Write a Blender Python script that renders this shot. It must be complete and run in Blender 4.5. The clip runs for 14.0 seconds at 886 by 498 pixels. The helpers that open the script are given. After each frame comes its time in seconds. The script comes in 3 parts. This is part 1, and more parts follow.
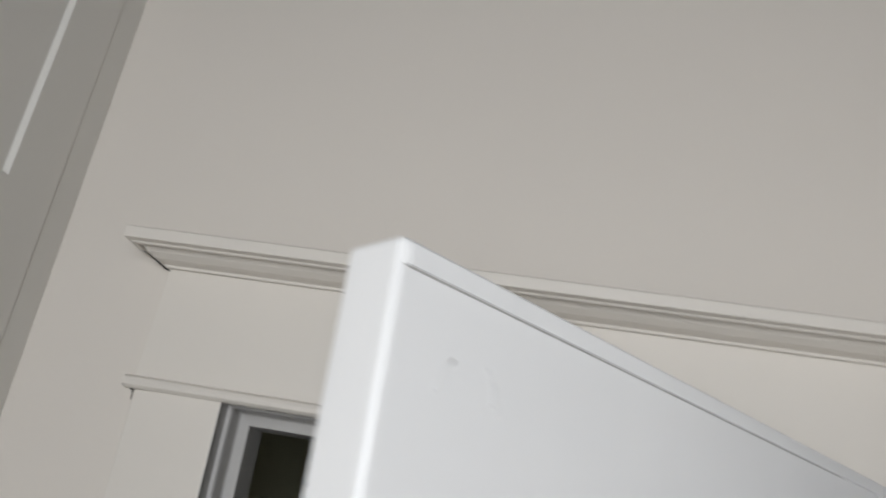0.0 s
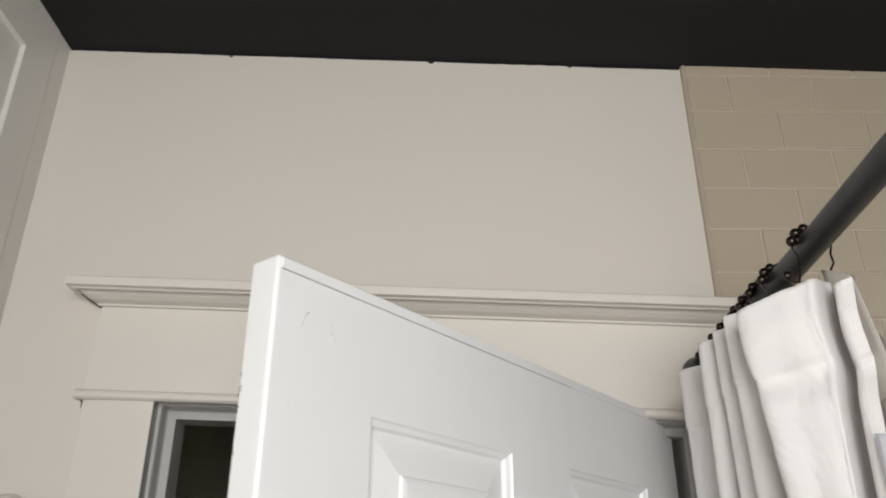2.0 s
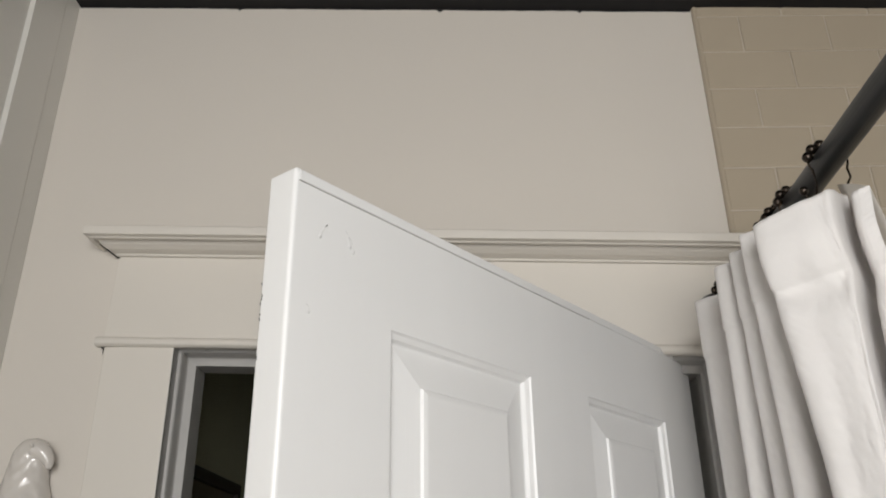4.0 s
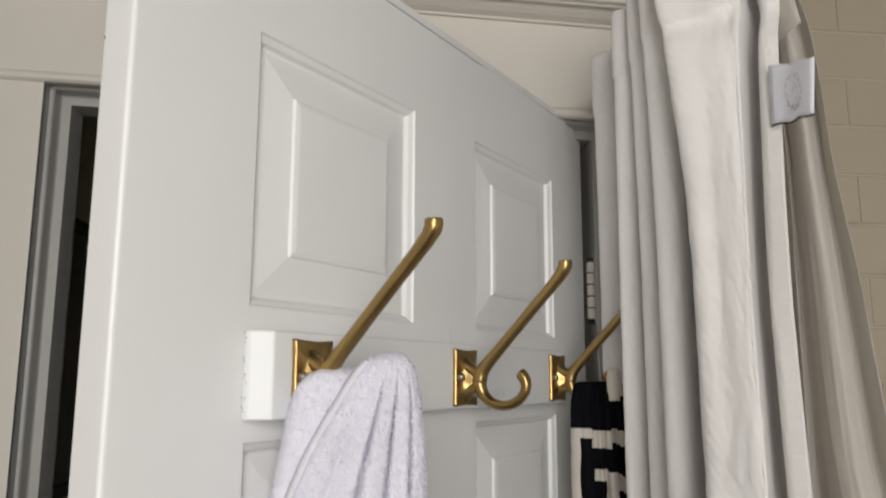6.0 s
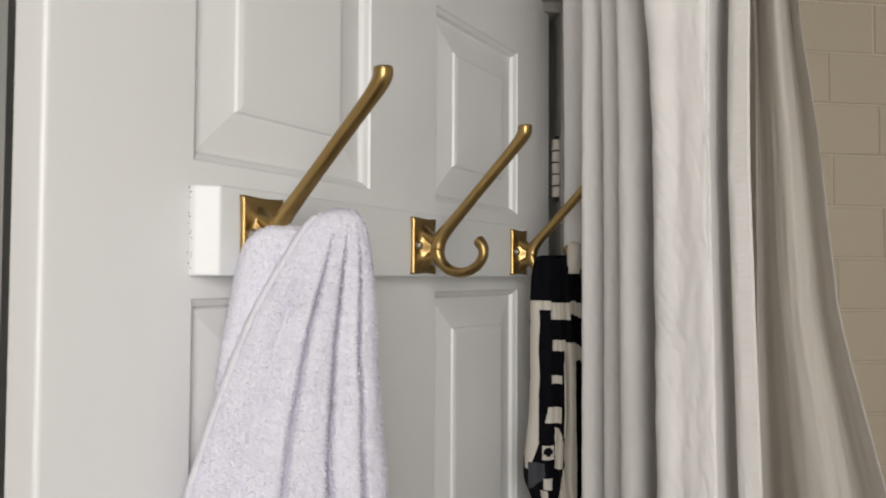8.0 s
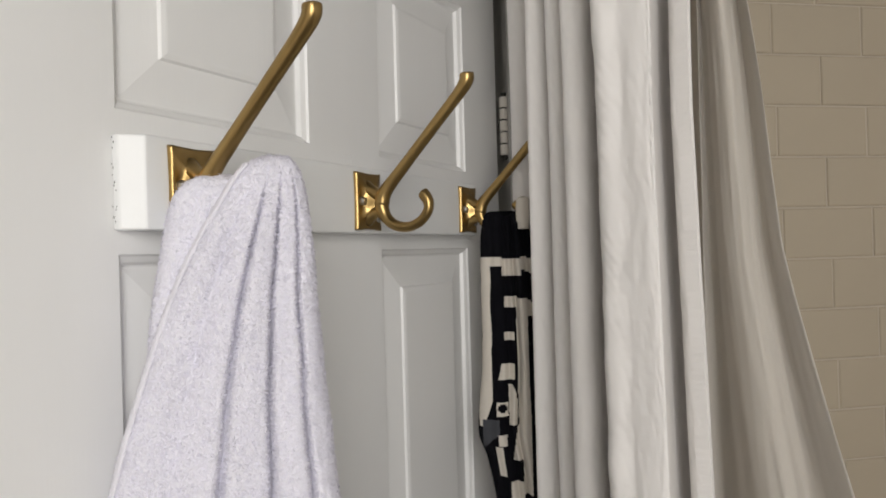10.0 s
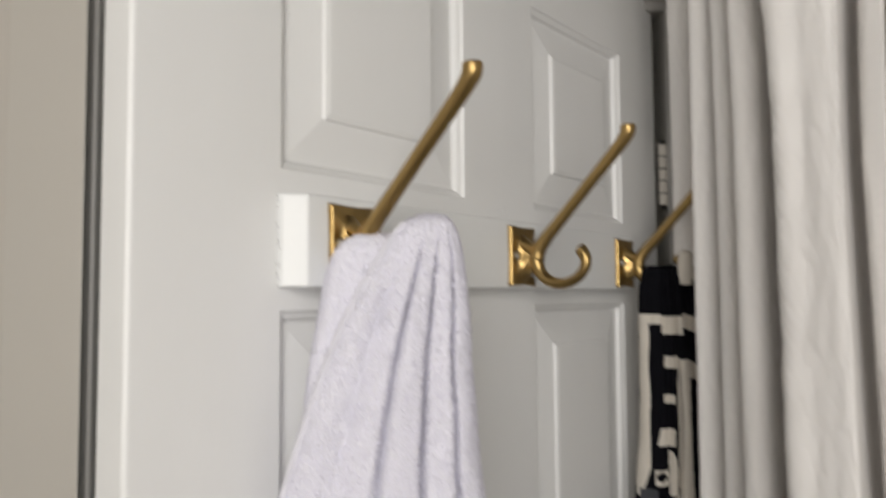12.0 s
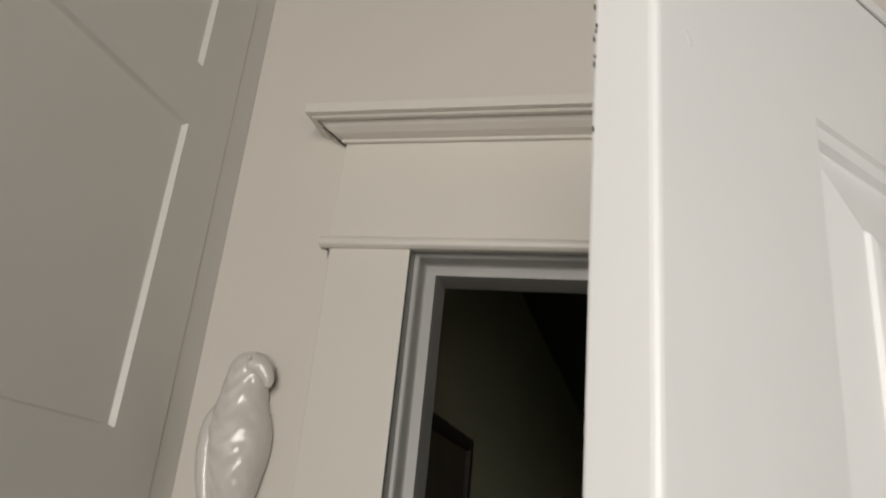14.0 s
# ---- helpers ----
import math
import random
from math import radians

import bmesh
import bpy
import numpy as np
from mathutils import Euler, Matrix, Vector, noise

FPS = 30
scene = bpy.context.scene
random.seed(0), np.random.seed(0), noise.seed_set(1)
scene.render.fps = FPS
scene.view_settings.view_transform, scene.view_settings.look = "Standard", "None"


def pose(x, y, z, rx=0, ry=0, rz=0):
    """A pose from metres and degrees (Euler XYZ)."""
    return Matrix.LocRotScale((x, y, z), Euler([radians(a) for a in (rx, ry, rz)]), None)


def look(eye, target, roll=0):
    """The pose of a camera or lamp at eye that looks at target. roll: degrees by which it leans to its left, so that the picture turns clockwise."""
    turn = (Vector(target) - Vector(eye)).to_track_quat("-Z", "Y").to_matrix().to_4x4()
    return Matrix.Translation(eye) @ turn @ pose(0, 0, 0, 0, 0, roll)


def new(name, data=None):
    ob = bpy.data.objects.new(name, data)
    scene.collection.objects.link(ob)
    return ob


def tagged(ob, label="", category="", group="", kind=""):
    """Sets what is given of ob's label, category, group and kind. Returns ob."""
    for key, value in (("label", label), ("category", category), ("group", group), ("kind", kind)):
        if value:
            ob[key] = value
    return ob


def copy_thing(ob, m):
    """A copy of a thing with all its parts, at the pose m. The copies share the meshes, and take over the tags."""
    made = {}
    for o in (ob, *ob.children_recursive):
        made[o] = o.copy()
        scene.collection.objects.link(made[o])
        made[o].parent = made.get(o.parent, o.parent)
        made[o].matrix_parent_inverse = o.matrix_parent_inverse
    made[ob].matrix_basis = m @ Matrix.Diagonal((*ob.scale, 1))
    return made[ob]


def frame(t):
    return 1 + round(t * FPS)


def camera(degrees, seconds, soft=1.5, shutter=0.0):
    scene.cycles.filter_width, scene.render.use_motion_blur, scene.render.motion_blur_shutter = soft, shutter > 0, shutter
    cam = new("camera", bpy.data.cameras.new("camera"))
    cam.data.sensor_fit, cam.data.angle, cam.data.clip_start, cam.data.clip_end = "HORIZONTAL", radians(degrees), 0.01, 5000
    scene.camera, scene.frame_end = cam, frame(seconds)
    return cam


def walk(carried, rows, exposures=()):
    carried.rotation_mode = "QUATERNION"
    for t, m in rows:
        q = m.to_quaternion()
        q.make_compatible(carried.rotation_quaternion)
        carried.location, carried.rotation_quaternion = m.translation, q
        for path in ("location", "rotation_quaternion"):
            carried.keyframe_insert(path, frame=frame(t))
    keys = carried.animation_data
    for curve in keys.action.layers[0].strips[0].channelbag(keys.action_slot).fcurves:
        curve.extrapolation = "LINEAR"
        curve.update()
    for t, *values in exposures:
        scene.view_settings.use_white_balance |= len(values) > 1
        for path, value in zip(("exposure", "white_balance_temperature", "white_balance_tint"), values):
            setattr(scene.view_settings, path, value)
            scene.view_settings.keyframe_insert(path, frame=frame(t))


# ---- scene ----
cam = camera(59.7, 14.0, soft=1.8, shutter=0.5)
PATH = [
    (0, (0.023, 0.247, 1.93), (-0.242, 2.087, 2.669), 8.7),
    (0.5, (0.121, 0.206, 1.87), (-0.098, 2.031, 2.659), 4.4),
    (1, (0.139, 0.129, 1.836), (0.064, 1.942, 2.677), 2.5),
    (1.5, (0.122, 0.023, 1.813), (0.146, 1.834, 2.66), 1.0),
    (2, (0.089, -0.04, 1.792), (0.116, 1.777, 2.628), 0.1),
    (2.2, (0.082, -0.057, 1.78), (0.096, 1.763, 2.61), -0.1),
    (4.3, (0.085, 0.001, 1.736), (0.084, 1.846, 2.508), -0.8),
    (4.5, (0.089, 0.012, 1.733), (0.109, 1.892, 2.414), -0.3),
    (5, (0.092, 0.011, 1.718), (0.197, 1.935, 2.254), -0.6),
    (5.5, (0.109, 0.011, 1.688), (0.273, 1.959, 2.114), 0.2),
    (6, (0.12, 0.018, 1.667), (0.332, 1.98, 1.994), 0.2),
    (6.5, (0.125, 0.027, 1.654), (0.354, 1.999, 1.897), 0.1),
    (7, (0.125, 0.024, 1.648), (0.348, 2.004, 1.824), 0.6),
    (7.5, (0.123, 0.03, 1.645), (0.371, 2.011, 1.757), 0.8),
    (8, (0.139, 0.032, 1.637), (0.418, 2.012, 1.706), 0.3),
    (8.5, (0.145, 0.035, 1.633), (0.475, 2.008, 1.673), -0.2),
    (8.7, (0.148, 0.037, 1.628), (0.497, 2.006, 1.66), -0.6),
    (10.8, (0.156, 0.048, 1.615), (0.539, 2.011, 1.608), -1.7),
    (11, (0.157, 0.048, 1.618), (0.508, 2.017, 1.608), -1.5),
    (11.5, (0.156, 0.056, 1.616), (0.381, 2.044, 1.621), -1.1),
    (12, (0.148, 0.066, 1.629), (0.16, 2.062, 1.752), -0.4),
    (12.5, (0.126, 0.087, 1.654), (-0.071, 2.04, 2.04), 0.6),
    (13, (0.087, 0.125, 1.669), (-0.318, 1.992, 2.26), 1.3),
    (13.5, (0.016, 0.204, 1.691), (-0.541, 2.011, 2.343), 3.7),
    (14, (-0.03, 0.264, 1.735), (-0.563, 2.05, 2.46), 5.7),
]
walk(cam, [(t, look(eye, target, roll)) for t, eye, target, roll in PATH],
     exposures=[(0, .04, 6050, 10), (.5, -.07, 6200, 10), (1.5, .14, 6350, 10), (2.2, .24, 6350, 10), (4.3, .00, 6450, 10), (5, -.14, 6500, 10), (8.5, -.14, 6600, 10), (12, -.16, 6650, 10), (13, -.18, 6750, 10), (14, -.06, 6700, 10)])

# ---- light ----
world = bpy.data.worlds.new("world")
scene.world = world
world.use_nodes = True
wn = world.node_tree
sky = wn.nodes.new("ShaderNodeTexSky")
sky.sky_type = "NISHITA"
sky.sun_disc = False
sky.sun_elevation = radians(38)
sky.sun_rotation = radians(200)
wn.links.new(sky.outputs[0], wn.nodes["Background"].inputs[0])
wn.nodes["Background"].inputs[1].default_value = 0.10

sun = new("sun", bpy.data.lights.new("sun", "SUN"))
sun.data.energy = 0.8
sun.data.angle = radians(10)
sun.data.color = (1.0, 0.95, 0.88)
sun.matrix_world = look((-2, -4, 6), (0, 4, 0))

# daylight of the window behind the camera
day = new("window_daylight", bpy.data.lights.new("window_daylight", "AREA"))
day.data.shape = "RECTANGLE"
day.data.size, day.data.size_y = 0.80, 1.05
day.data.energy = 27
day.data.color = (1.0, 0.985, 0.96)
day.matrix_world = look((0.1, -1.24, 1.88), (0.2, 1.0, 1.9))


# ---- materials ----
def material(name, colour, rough=0.6, metal=0.0, vary=0.04, scale=6.0, fine=180.0, bump=0.15, dist=0.001, spec=0.5, hue=0.0, stretch=(1, 1, 1), coat=0.0):
    """A surface with broad tone variation, fine grain and fine relief."""
    m = bpy.data.materials.new(name)
    m.use_nodes = True
    t = m.node_tree
    b = t.nodes["Principled BSDF"]
    tc = t.nodes.new("ShaderNodeTexCoord")
    mp = t.nodes.new("ShaderNodeMapping")
    mp.inputs["Scale"].default_value = stretch
    t.links.new(tc.outputs["Object"], mp.inputs[0])
    broad = t.nodes.new("ShaderNodeTexNoise")
    broad.inputs["Scale"].default_value = scale
    broad.inputs["Detail"].default_value = 4
    t.links.new(mp.outputs[0], broad.inputs["Vector"])
    grain = t.nodes.new("ShaderNodeTexNoise")
    grain.inputs["Scale"].default_value = fine
    grain.inputs["Detail"].default_value = 3
    t.links.new(mp.outputs[0], grain.inputs["Vector"])
    mix = t.nodes.new("ShaderNodeMix")
    mix.data_type = "RGBA"
    lo = [max(0, c * (1 - vary)) for c in colour]
    hi = [min(1, c * (1 + vary)) for c in colour]
    hi[2] = max(0, hi[2] * (1 - hue))
    mix.inputs[6].default_value = (*lo, 1)
    mix.inputs[7].default_value = (*hi, 1)
    t.links.new(broad.outputs[0], mix.inputs[0])
    t.links.new(mix.outputs[2], b.inputs["Base Color"])
    rr = t.nodes.new("ShaderNodeMapRange")
    rr.inputs[3].default_value = max(0.02, rough - 0.08)
    rr.inputs[4].default_value = min(1, rough + 0.08)
    t.links.new(broad.outputs[0], rr.inputs[0])
    t.links.new(rr.outputs[0], b.inputs["Roughness"])
    b.inputs["Metallic"].default_value = metal
    b.inputs["Specular IOR Level"].default_value = spec
    b.inputs["Coat Weight"].default_value = coat
    bp = t.nodes.new("ShaderNodeBump")
    bp.inputs["Strength"].default_value = bump
    bp.inputs["Distance"].default_value = dist
    t.links.new(grain.outputs[0], bp.inputs["Height"])
    t.links.new(bp.outputs[0], b.inputs["Normal"])
    return m


def cloth(name, colour, through_part=0.3, rough=0.9, fine=500.0, bump=0.3, weave=True):
    """Woven fabric that lets some light through."""
    m = material(name, colour, rough, vary=0.05, scale=9, fine=fine, bump=bump, dist=0.0006, spec=0.15)
    t = m.node_tree
    b = t.nodes["Principled BSDF"]
    tr = t.nodes.new("ShaderNodeBsdfTranslucent")
    tr.inputs[0].default_value = (*colour, 1)
    ms = t.nodes.new("ShaderNodeMixShader")
    ms.inputs[0].default_value = through_part
    t.links.new(b.outputs[0], ms.inputs[1])
    t.links.new(tr.outputs[0], ms.inputs[2])
    t.links.new(ms.outputs[0], t.nodes["Material Output"].inputs["Surface"])
    return m


WALL = material("wall_paint", (0.67, 0.625, 0.565), 0.55, vary=0.025, scale=2.5, fine=260, bump=0.12, dist=0.0008)
BATHW = material("fill_wall_white", (0.82, 0.80, 0.76), 0.5, vary=0.025, scale=2.5, fine=260, bump=0.12, dist=0.0008)
TRIM = material("trim_paint", (0.69, 0.65, 0.59), 0.40, vary=0.025, scale=5, fine=90, bump=0.10, dist=0.0008)
# lining paint greyed so the recess's shade is in the colour
JAMB_SHADED = material("jamb_shaded_paint", (0.42, 0.408, 0.39), 0.35, vary=0.03, scale=5, fine=90, bump=0.10, dist=0.0008)
DOOR = material("door_paint", (0.84, 0.84, 0.835), 0.36, vary=0.025, scale=5, fine=75, bump=0.15, dist=0.0008, stretch=(4, 4, 0.35))
RAIL = material("rail_paint", (0.83, 0.84, 0.84), 0.42, vary=0.03, scale=8, fine=70, bump=0.14, dist=0.0008, stretch=(0.4, 4, 4))
CUPB = material("cupboard_paint", (0.68, 0.66, 0.615), 0.38, vary=0.02, scale=4, fine=80, bump=0.10, dist=0.0007)
BLACK = material("ceiling_paint", (0.012, 0.011, 0.012), 0.75, vary=0.2, scale=3, fine=220, bump=0.2, dist=0.001, spec=0.3)
TILE = material("tile_glaze", (0.455, 0.39, 0.30), 0.16, vary=0.035, scale=9, fine=30, bump=0.10, dist=0.0012)
GROUT = material("grout", (0.50, 0.44, 0.36), 0.85, vary=0.08, scale=30, fine=300, bump=0.4)
BRASS = material("brass", (0.36, 0.245, 0.10), 0.33, 1.0, vary=0.10, scale=25, fine=420, bump=0.06, dist=0.0005)
STEEL = material("steel", (0.55, 0.53, 0.49), 0.32, 1.0, vary=0.15, scale=200, fine=500, bump=0.1)
ROD = material("rod_paint", (0.022, 0.024, 0.027), 0.42, 0.0, vary=0.15, scale=30, fine=400, bump=0.08)
BEAD = material("bead_bronze", (0.045, 0.035, 0.028), 0.22, 0.85, vary=0.2, scale=200, fine=400, bump=0.05)
CURT = cloth("curtain_cotton", (0.95, 0.93, 0.915), 0.26)
LINER = cloth("liner_cotton", (0.82, 0.79, 0.745), 0.58)
TERRY = material("terry_cotton", (0.82, 0.81, 0.88), 0.95, vary=0.10, scale=60, fine=620, bump=0.7, dist=0.0020, spec=0.1)
TERRYP = cloth("terry_loops", (0.88, 0.87, 0.94), 0.40)
CREAM = material("print_cream", (0.62, 0.575, 0.51), 0.85, vary=0.06, scale=40, fine=900, bump=0.3, spec=0.15)
INK = material("print_black", (0.006, 0.006, 0.008), 0.95, vary=0.3, scale=40, fine=900, bump=0.3, spec=0.05)
SLATE = material("print_grey", (0.06, 0.062, 0.07), 0.85, vary=0.2, scale=40, fine=900, bump=0.3, spec=0.15)
CERAM = material("glazed_ceramic", (0.66, 0.62, 0.575), 0.14, vary=0.06, scale=45, fine=110, bump=0.40, dist=0.0018, coat=0.4)
PLATE = material("switch_metal", (0.42, 0.42, 0.41), 0.35, 0.6, vary=0.08, scale=20, fine=300, bump=0.08)
ROCK = material("switch_plastic", (0.50, 0.50, 0.49), 0.4, vary=0.04, scale=20, fine=200, bump=0.05)
LABEL = material("label_satin", (0.80, 0.81, 0.88), 0.45, vary=0.04, scale=60, fine=900, bump=0.25)
GLIT = material("label_thread", (0.80, 0.79, 0.78), 0.20, 0.9, vary=0.3, scale=400, fine=900, bump=0.3)
HALL = material("hall_paint", (0.58, 0.56, 0.40), 0.8, vary=0.08, scale=3, fine=150, bump=0.15)
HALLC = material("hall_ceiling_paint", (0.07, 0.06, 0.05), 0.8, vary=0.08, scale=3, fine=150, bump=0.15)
WOOD = material("dark_wood", (0.035, 0.024, 0.016), 0.5, vary=0.3, scale=12, fine=120, bump=0.25, stretch=(1, 1, 6))
CANVAS = material("picture_paper", (0.13, 0.10, 0.06), 0.6, vary=0.5, scale=9, fine=120, bump=0.1)
FLOOR = material("floor_dark", (0.13, 0.12, 0.11), 0.5, vary=0.12, scale=5, fine=120, bump=0.15)
GAP = material("dark_gap", (0.03, 0.028, 0.025), 0.9, vary=0.3, scale=60, fine=300, bump=0.3)
GLASS = bpy.data.materials.new("window_glass")
GLASS.use_nodes = True
GLASS.node_tree.nodes["Principled BSDF"].inputs["Transmission Weight"].default_value = 1
GLASS.node_tree.nodes["Principled BSDF"].inputs["Roughness"].default_value = 0.02


# ---- mesh helpers ----
def link(name, bm, mat, parent=None, label="", smooth=False, bevel=0.0, m=None, segments=2):
    data = bpy.data.meshes.new(name)
    bmesh.ops.recalc_face_normals(bm, faces=bm.faces)
    bm.to_mesh(data)
    bm.free()
    for one in (mat if isinstance(mat, (list, tuple)) else [mat]):
        data.materials.append(one)
    ob = new(name, data)
    if smooth:
        data.shade_smooth()
    if bevel:
        mod = ob.modifiers.new("bevel", "BEVEL")
        mod.width, mod.segments, mod.limit_method, mod.angle_limit = bevel, segments, "ANGLE", radians(40)
    if m is not None:
        ob.matrix_basis = m
    if parent:
        ob.parent = parent
    if label:
        ob["label"] = label
    return ob


def part(name, bm, mat, parent, label="", **more):
    return link(name, bm, mat, parent, label, **more)


def thing(name, label, category, m=None, kind="", group=""):
    ob = new(name)
    ob.empty_display_size = 0.05
    if m is not None:
        ob.matrix_basis = m
    return tagged(ob, label, category, group, kind)


def box(bm, x0, x1, y0, y1, z0, z1):
    v = [bm.verts.new(p) for p in ((x0, y0, z0), (x1, y0, z0), (x1, y1, z0), (x0, y1, z0), (x0, y0, z1), (x1, y0, z1), (x1, y1, z1), (x0, y1, z1))]
    for f in ((0, 3, 2, 1), (4, 5, 6, 7), (0, 1, 5, 4), (1, 2, 6, 5), (2, 3, 7, 6), (3, 0, 4, 7)):
        bm.faces.new([v[i] for i in f])
    return bm


def boxes(*sides):
    bm = bmesh.new()
    for s in sides:
        box(bm, *s)
    return bm


def loft(bm, rings, closed=True, caps=True):
    rows = [[bm.verts.new(p) for p in r] for r in rings]
    n = len(rows[0])
    for a, b in zip(rows, rows[1:]):
        for i in range(n if closed else n - 1):
            j = (i + 1) % n
            bm.faces.new((a[i], a[j], b[j], b[i]))
    if caps and closed:
        bm.faces.new(rows[0][::-1])
        bm.faces.new(rows[-1])
    return rows


def smooth_line(pts, per=6):
    """Catmull-Rom through points of any dimension."""
    p = [np.array(q, float) for q in pts]
    p = [2 * p[0] - p[1]] + p + [2 * p[-1] - p[-2]]
    out = []
    for a, b, c, d in zip(p, p[1:], p[2:], p[3:]):
        for k in range(per):
            t = k / per
            out.append(0.5 * (2 * b + (c - a) * t + (2 * a - 5 * b + 4 * c - d) * t * t + (3 * b - a - 3 * c + d) * t ** 3))
    out.append(p[-2])
    return out


def tube(bm, pts, n=10, caps=True):
    """A tube along points of (x, y, z, radius)."""
    rings = []
    side = None
    for i, q in enumerate(pts):
        a, b = np.array(pts[max(i - 1, 0)][:3]), np.array(pts[min(i + 1, len(pts) - 1)][:3])
        d = Vector(b - a).normalized()
        if side is None:
            side = d.orthogonal().normalized()
        side = (side - d * side.dot(d)).normalized()
        up = d.cross(side)
        c = Vector(q[:3])
        rings.append([c + (side * math.cos(2 * math.pi * k / n) + up * math.sin(2 * math.pi * k / n)) * q[3] for k in range(n)])
    loft(bm, rings, True, caps)
    return bm


def ball(bm, c, r, n=10):
    bmesh.ops.create_uvsphere(bm, u_segments=n, v_segments=max(6, n * 2 // 3), radius=r, matrix=Matrix.Translation(c))
    return bm


def ease(a, b, x):
    t = min(1, max(0, (x - a) / (b - a)))
    return t * t * (3 - 2 * t)


def wobble(x, y, z, f=1.0):
    return noise.noise(Vector((x * f, y * f, z * f)))


# ---- the setting ----
WY = 1.046           # face of the door wall
CEIL = 2.655         # top of walls
FALL = 0.0265        # the old ceiling falls towards the bath
CEILM = Matrix.Translation((0, 0, CEIL)) @ Matrix.Rotation(FALL, 4, "Y") @ Matrix.Translation((0, 0, -CEIL))
WX = -0.543          # face of the cupboard
# floor is out of view; its dark colour holds back bounce from below
tagged(link("floor", boxes((-0.75, 1.45, -1.45, 6.1, -0.08, 0.0)), FLOOR), "unseen bathroom floor, darkened to cut light bounced upward", "floor", kind="structure")
tagged(link("ceiling", boxes((-0.76, 1.46, -1.40, 1.17, CEIL, CEIL + 0.08)), BLACK, m=CEILM), "matt black painted ceiling", "ceiling", kind="structure")
tagged(link("wall_north", boxes((-0.75, -0.310, WY, 1.17, 0, CEIL + 0.03), (0.476, 1.45, WY, 1.17, 0, CEIL + 0.03), (-0.310, 0.476, WY, 1.17, 2.062, CEIL + 0.03)), WALL),
       "cream white painted wall round the doorway", "wall", kind="structure")
tagged(link("wall_west", boxes((-0.75, -0.62, -1.40, WY, 0, CEIL + 0.03)), WALL), "cream white painted side wall behind the cupboard", "wall", kind="structure")
# east and south walls stay out of view; white bounces fill onto the door
tagged(link("wall_east", boxes((1.30, 1.45, -1.40, WY, 0, CEIL + 0.03)), BATHW), "unseen wall beyond the bath, white to bounce fill light", "wall", kind="structure")
tagged(link("wall_south", boxes((-0.62, -0.32, -1.40, -1.27, 0, CEIL + 0.03), (0.52, 1.30, -1.40, -1.27, 0, CEIL + 0.03), (-0.32, 0.52, -1.40, -1.27, 0, 1.34), (-0.32, 0.52, -1.40, -1.27, 2.42, CEIL + 0.03)), BATHW),
       "unseen window wall, white to bounce fill light", "wall", kind="structure")
win = thing("window_1", "white framed bathroom window", "window", kind="structure")
part("window_frame", boxes((-0.32, -0.27, -1.36, -1.30, 1.34, 2.42), (0.47, 0.52, -1.36, -1.30, 1.34, 2.42), (-0.27, 0.47, -1.36, -1.30, 1.34, 1.39), (-0.27, 0.47, -1.36, -1.30, 2.37, 2.42)), TRIM, win, bevel=0.004)
pane = part("pane", boxes((-0.27, 0.47, -1.334, -1.328, 1.39, 2.37)), GLASS, win)
pane.visible_shadow = False

# passage behind the doorway
# right side has an unseen opening, added so sky light brightens the passage
tagged(link("wall_passage", boxes((-0.56, -0.42, 1.17, 6.0, 0, 2.47), (1.30, 1.42, 1.17, 2.3, 0, 2.47), (1.30, 1.42, 3.4, 6.0, 0, 2.47), (1.30, 1.42, 2.3, 3.4, 0, 1.0), (1.30, 1.42, 2.3, 3.4, 2.1, 2.47), (-0.42, 1.30, 6.0, 6.1, 0, 2.47)), HALL), "dark olive passage wall with an unseen opening added for light", "wall", kind="structure")
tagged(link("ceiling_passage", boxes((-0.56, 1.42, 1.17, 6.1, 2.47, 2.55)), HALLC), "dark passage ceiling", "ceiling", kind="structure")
pic = thing("picture_frame", "dark wooden framed picture on the passage wall", "picture")
for s in ((-0.42, -0.40, 1.32, 1.345, 1.45, 1.955), (-0.42, -0.40, 1.845, 1.87, 1.45, 1.955), (-0.42, -0.40, 1.345, 1.845, 1.93, 1.955), (-0.42, -0.40, 1.345, 1.845, 1.45, 1.475)):
    part("frame_side", boxes(s), WOOD, pic, bevel=0.003)
part("picture_sheet", boxes((-0.418, -0.410, 1.345, 1.845, 1.475, 1.93)), CANVAS, pic)

# doorway lining: stepped moulding, carried round three sides with mitres; the old head slopes a little
SLOPE = 0.0290
HEAD = Matrix.Translation((-0.400, 0, 2.190)) @ Matrix.Rotation(SLOPE, 4, "Y") @ Matrix.Translation((0.400, 0, -2.190))
L0, R0, T0 = -0.300, 0.466, 2.054
T1 = T0 - SLOPE * (R0 - L0)
prof = [(-0.006, 1.0455), (0, 1.0390), (0, 1.060), (0.004, 1.0605), (0.0055, 1.063), (0.0055, 1.083), (0.007, 1.086), (0.0187, 1.087), (0.0187, 1.110), (0.0177, 1.1105), (0.0177, 1.135), (0.006, 1.136), (0.006, 1.172)]
bm = bmesh.new()
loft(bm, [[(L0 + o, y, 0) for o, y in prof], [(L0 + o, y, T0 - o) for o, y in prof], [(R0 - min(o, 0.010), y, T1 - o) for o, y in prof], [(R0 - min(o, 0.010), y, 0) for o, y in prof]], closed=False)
tagged(link("trim_door_lining", bm, JAMB_SHADED, bevel=0.0012), "stepped doorway lining, its grey carrying the shade of the recess", "door frame", kind="structure")
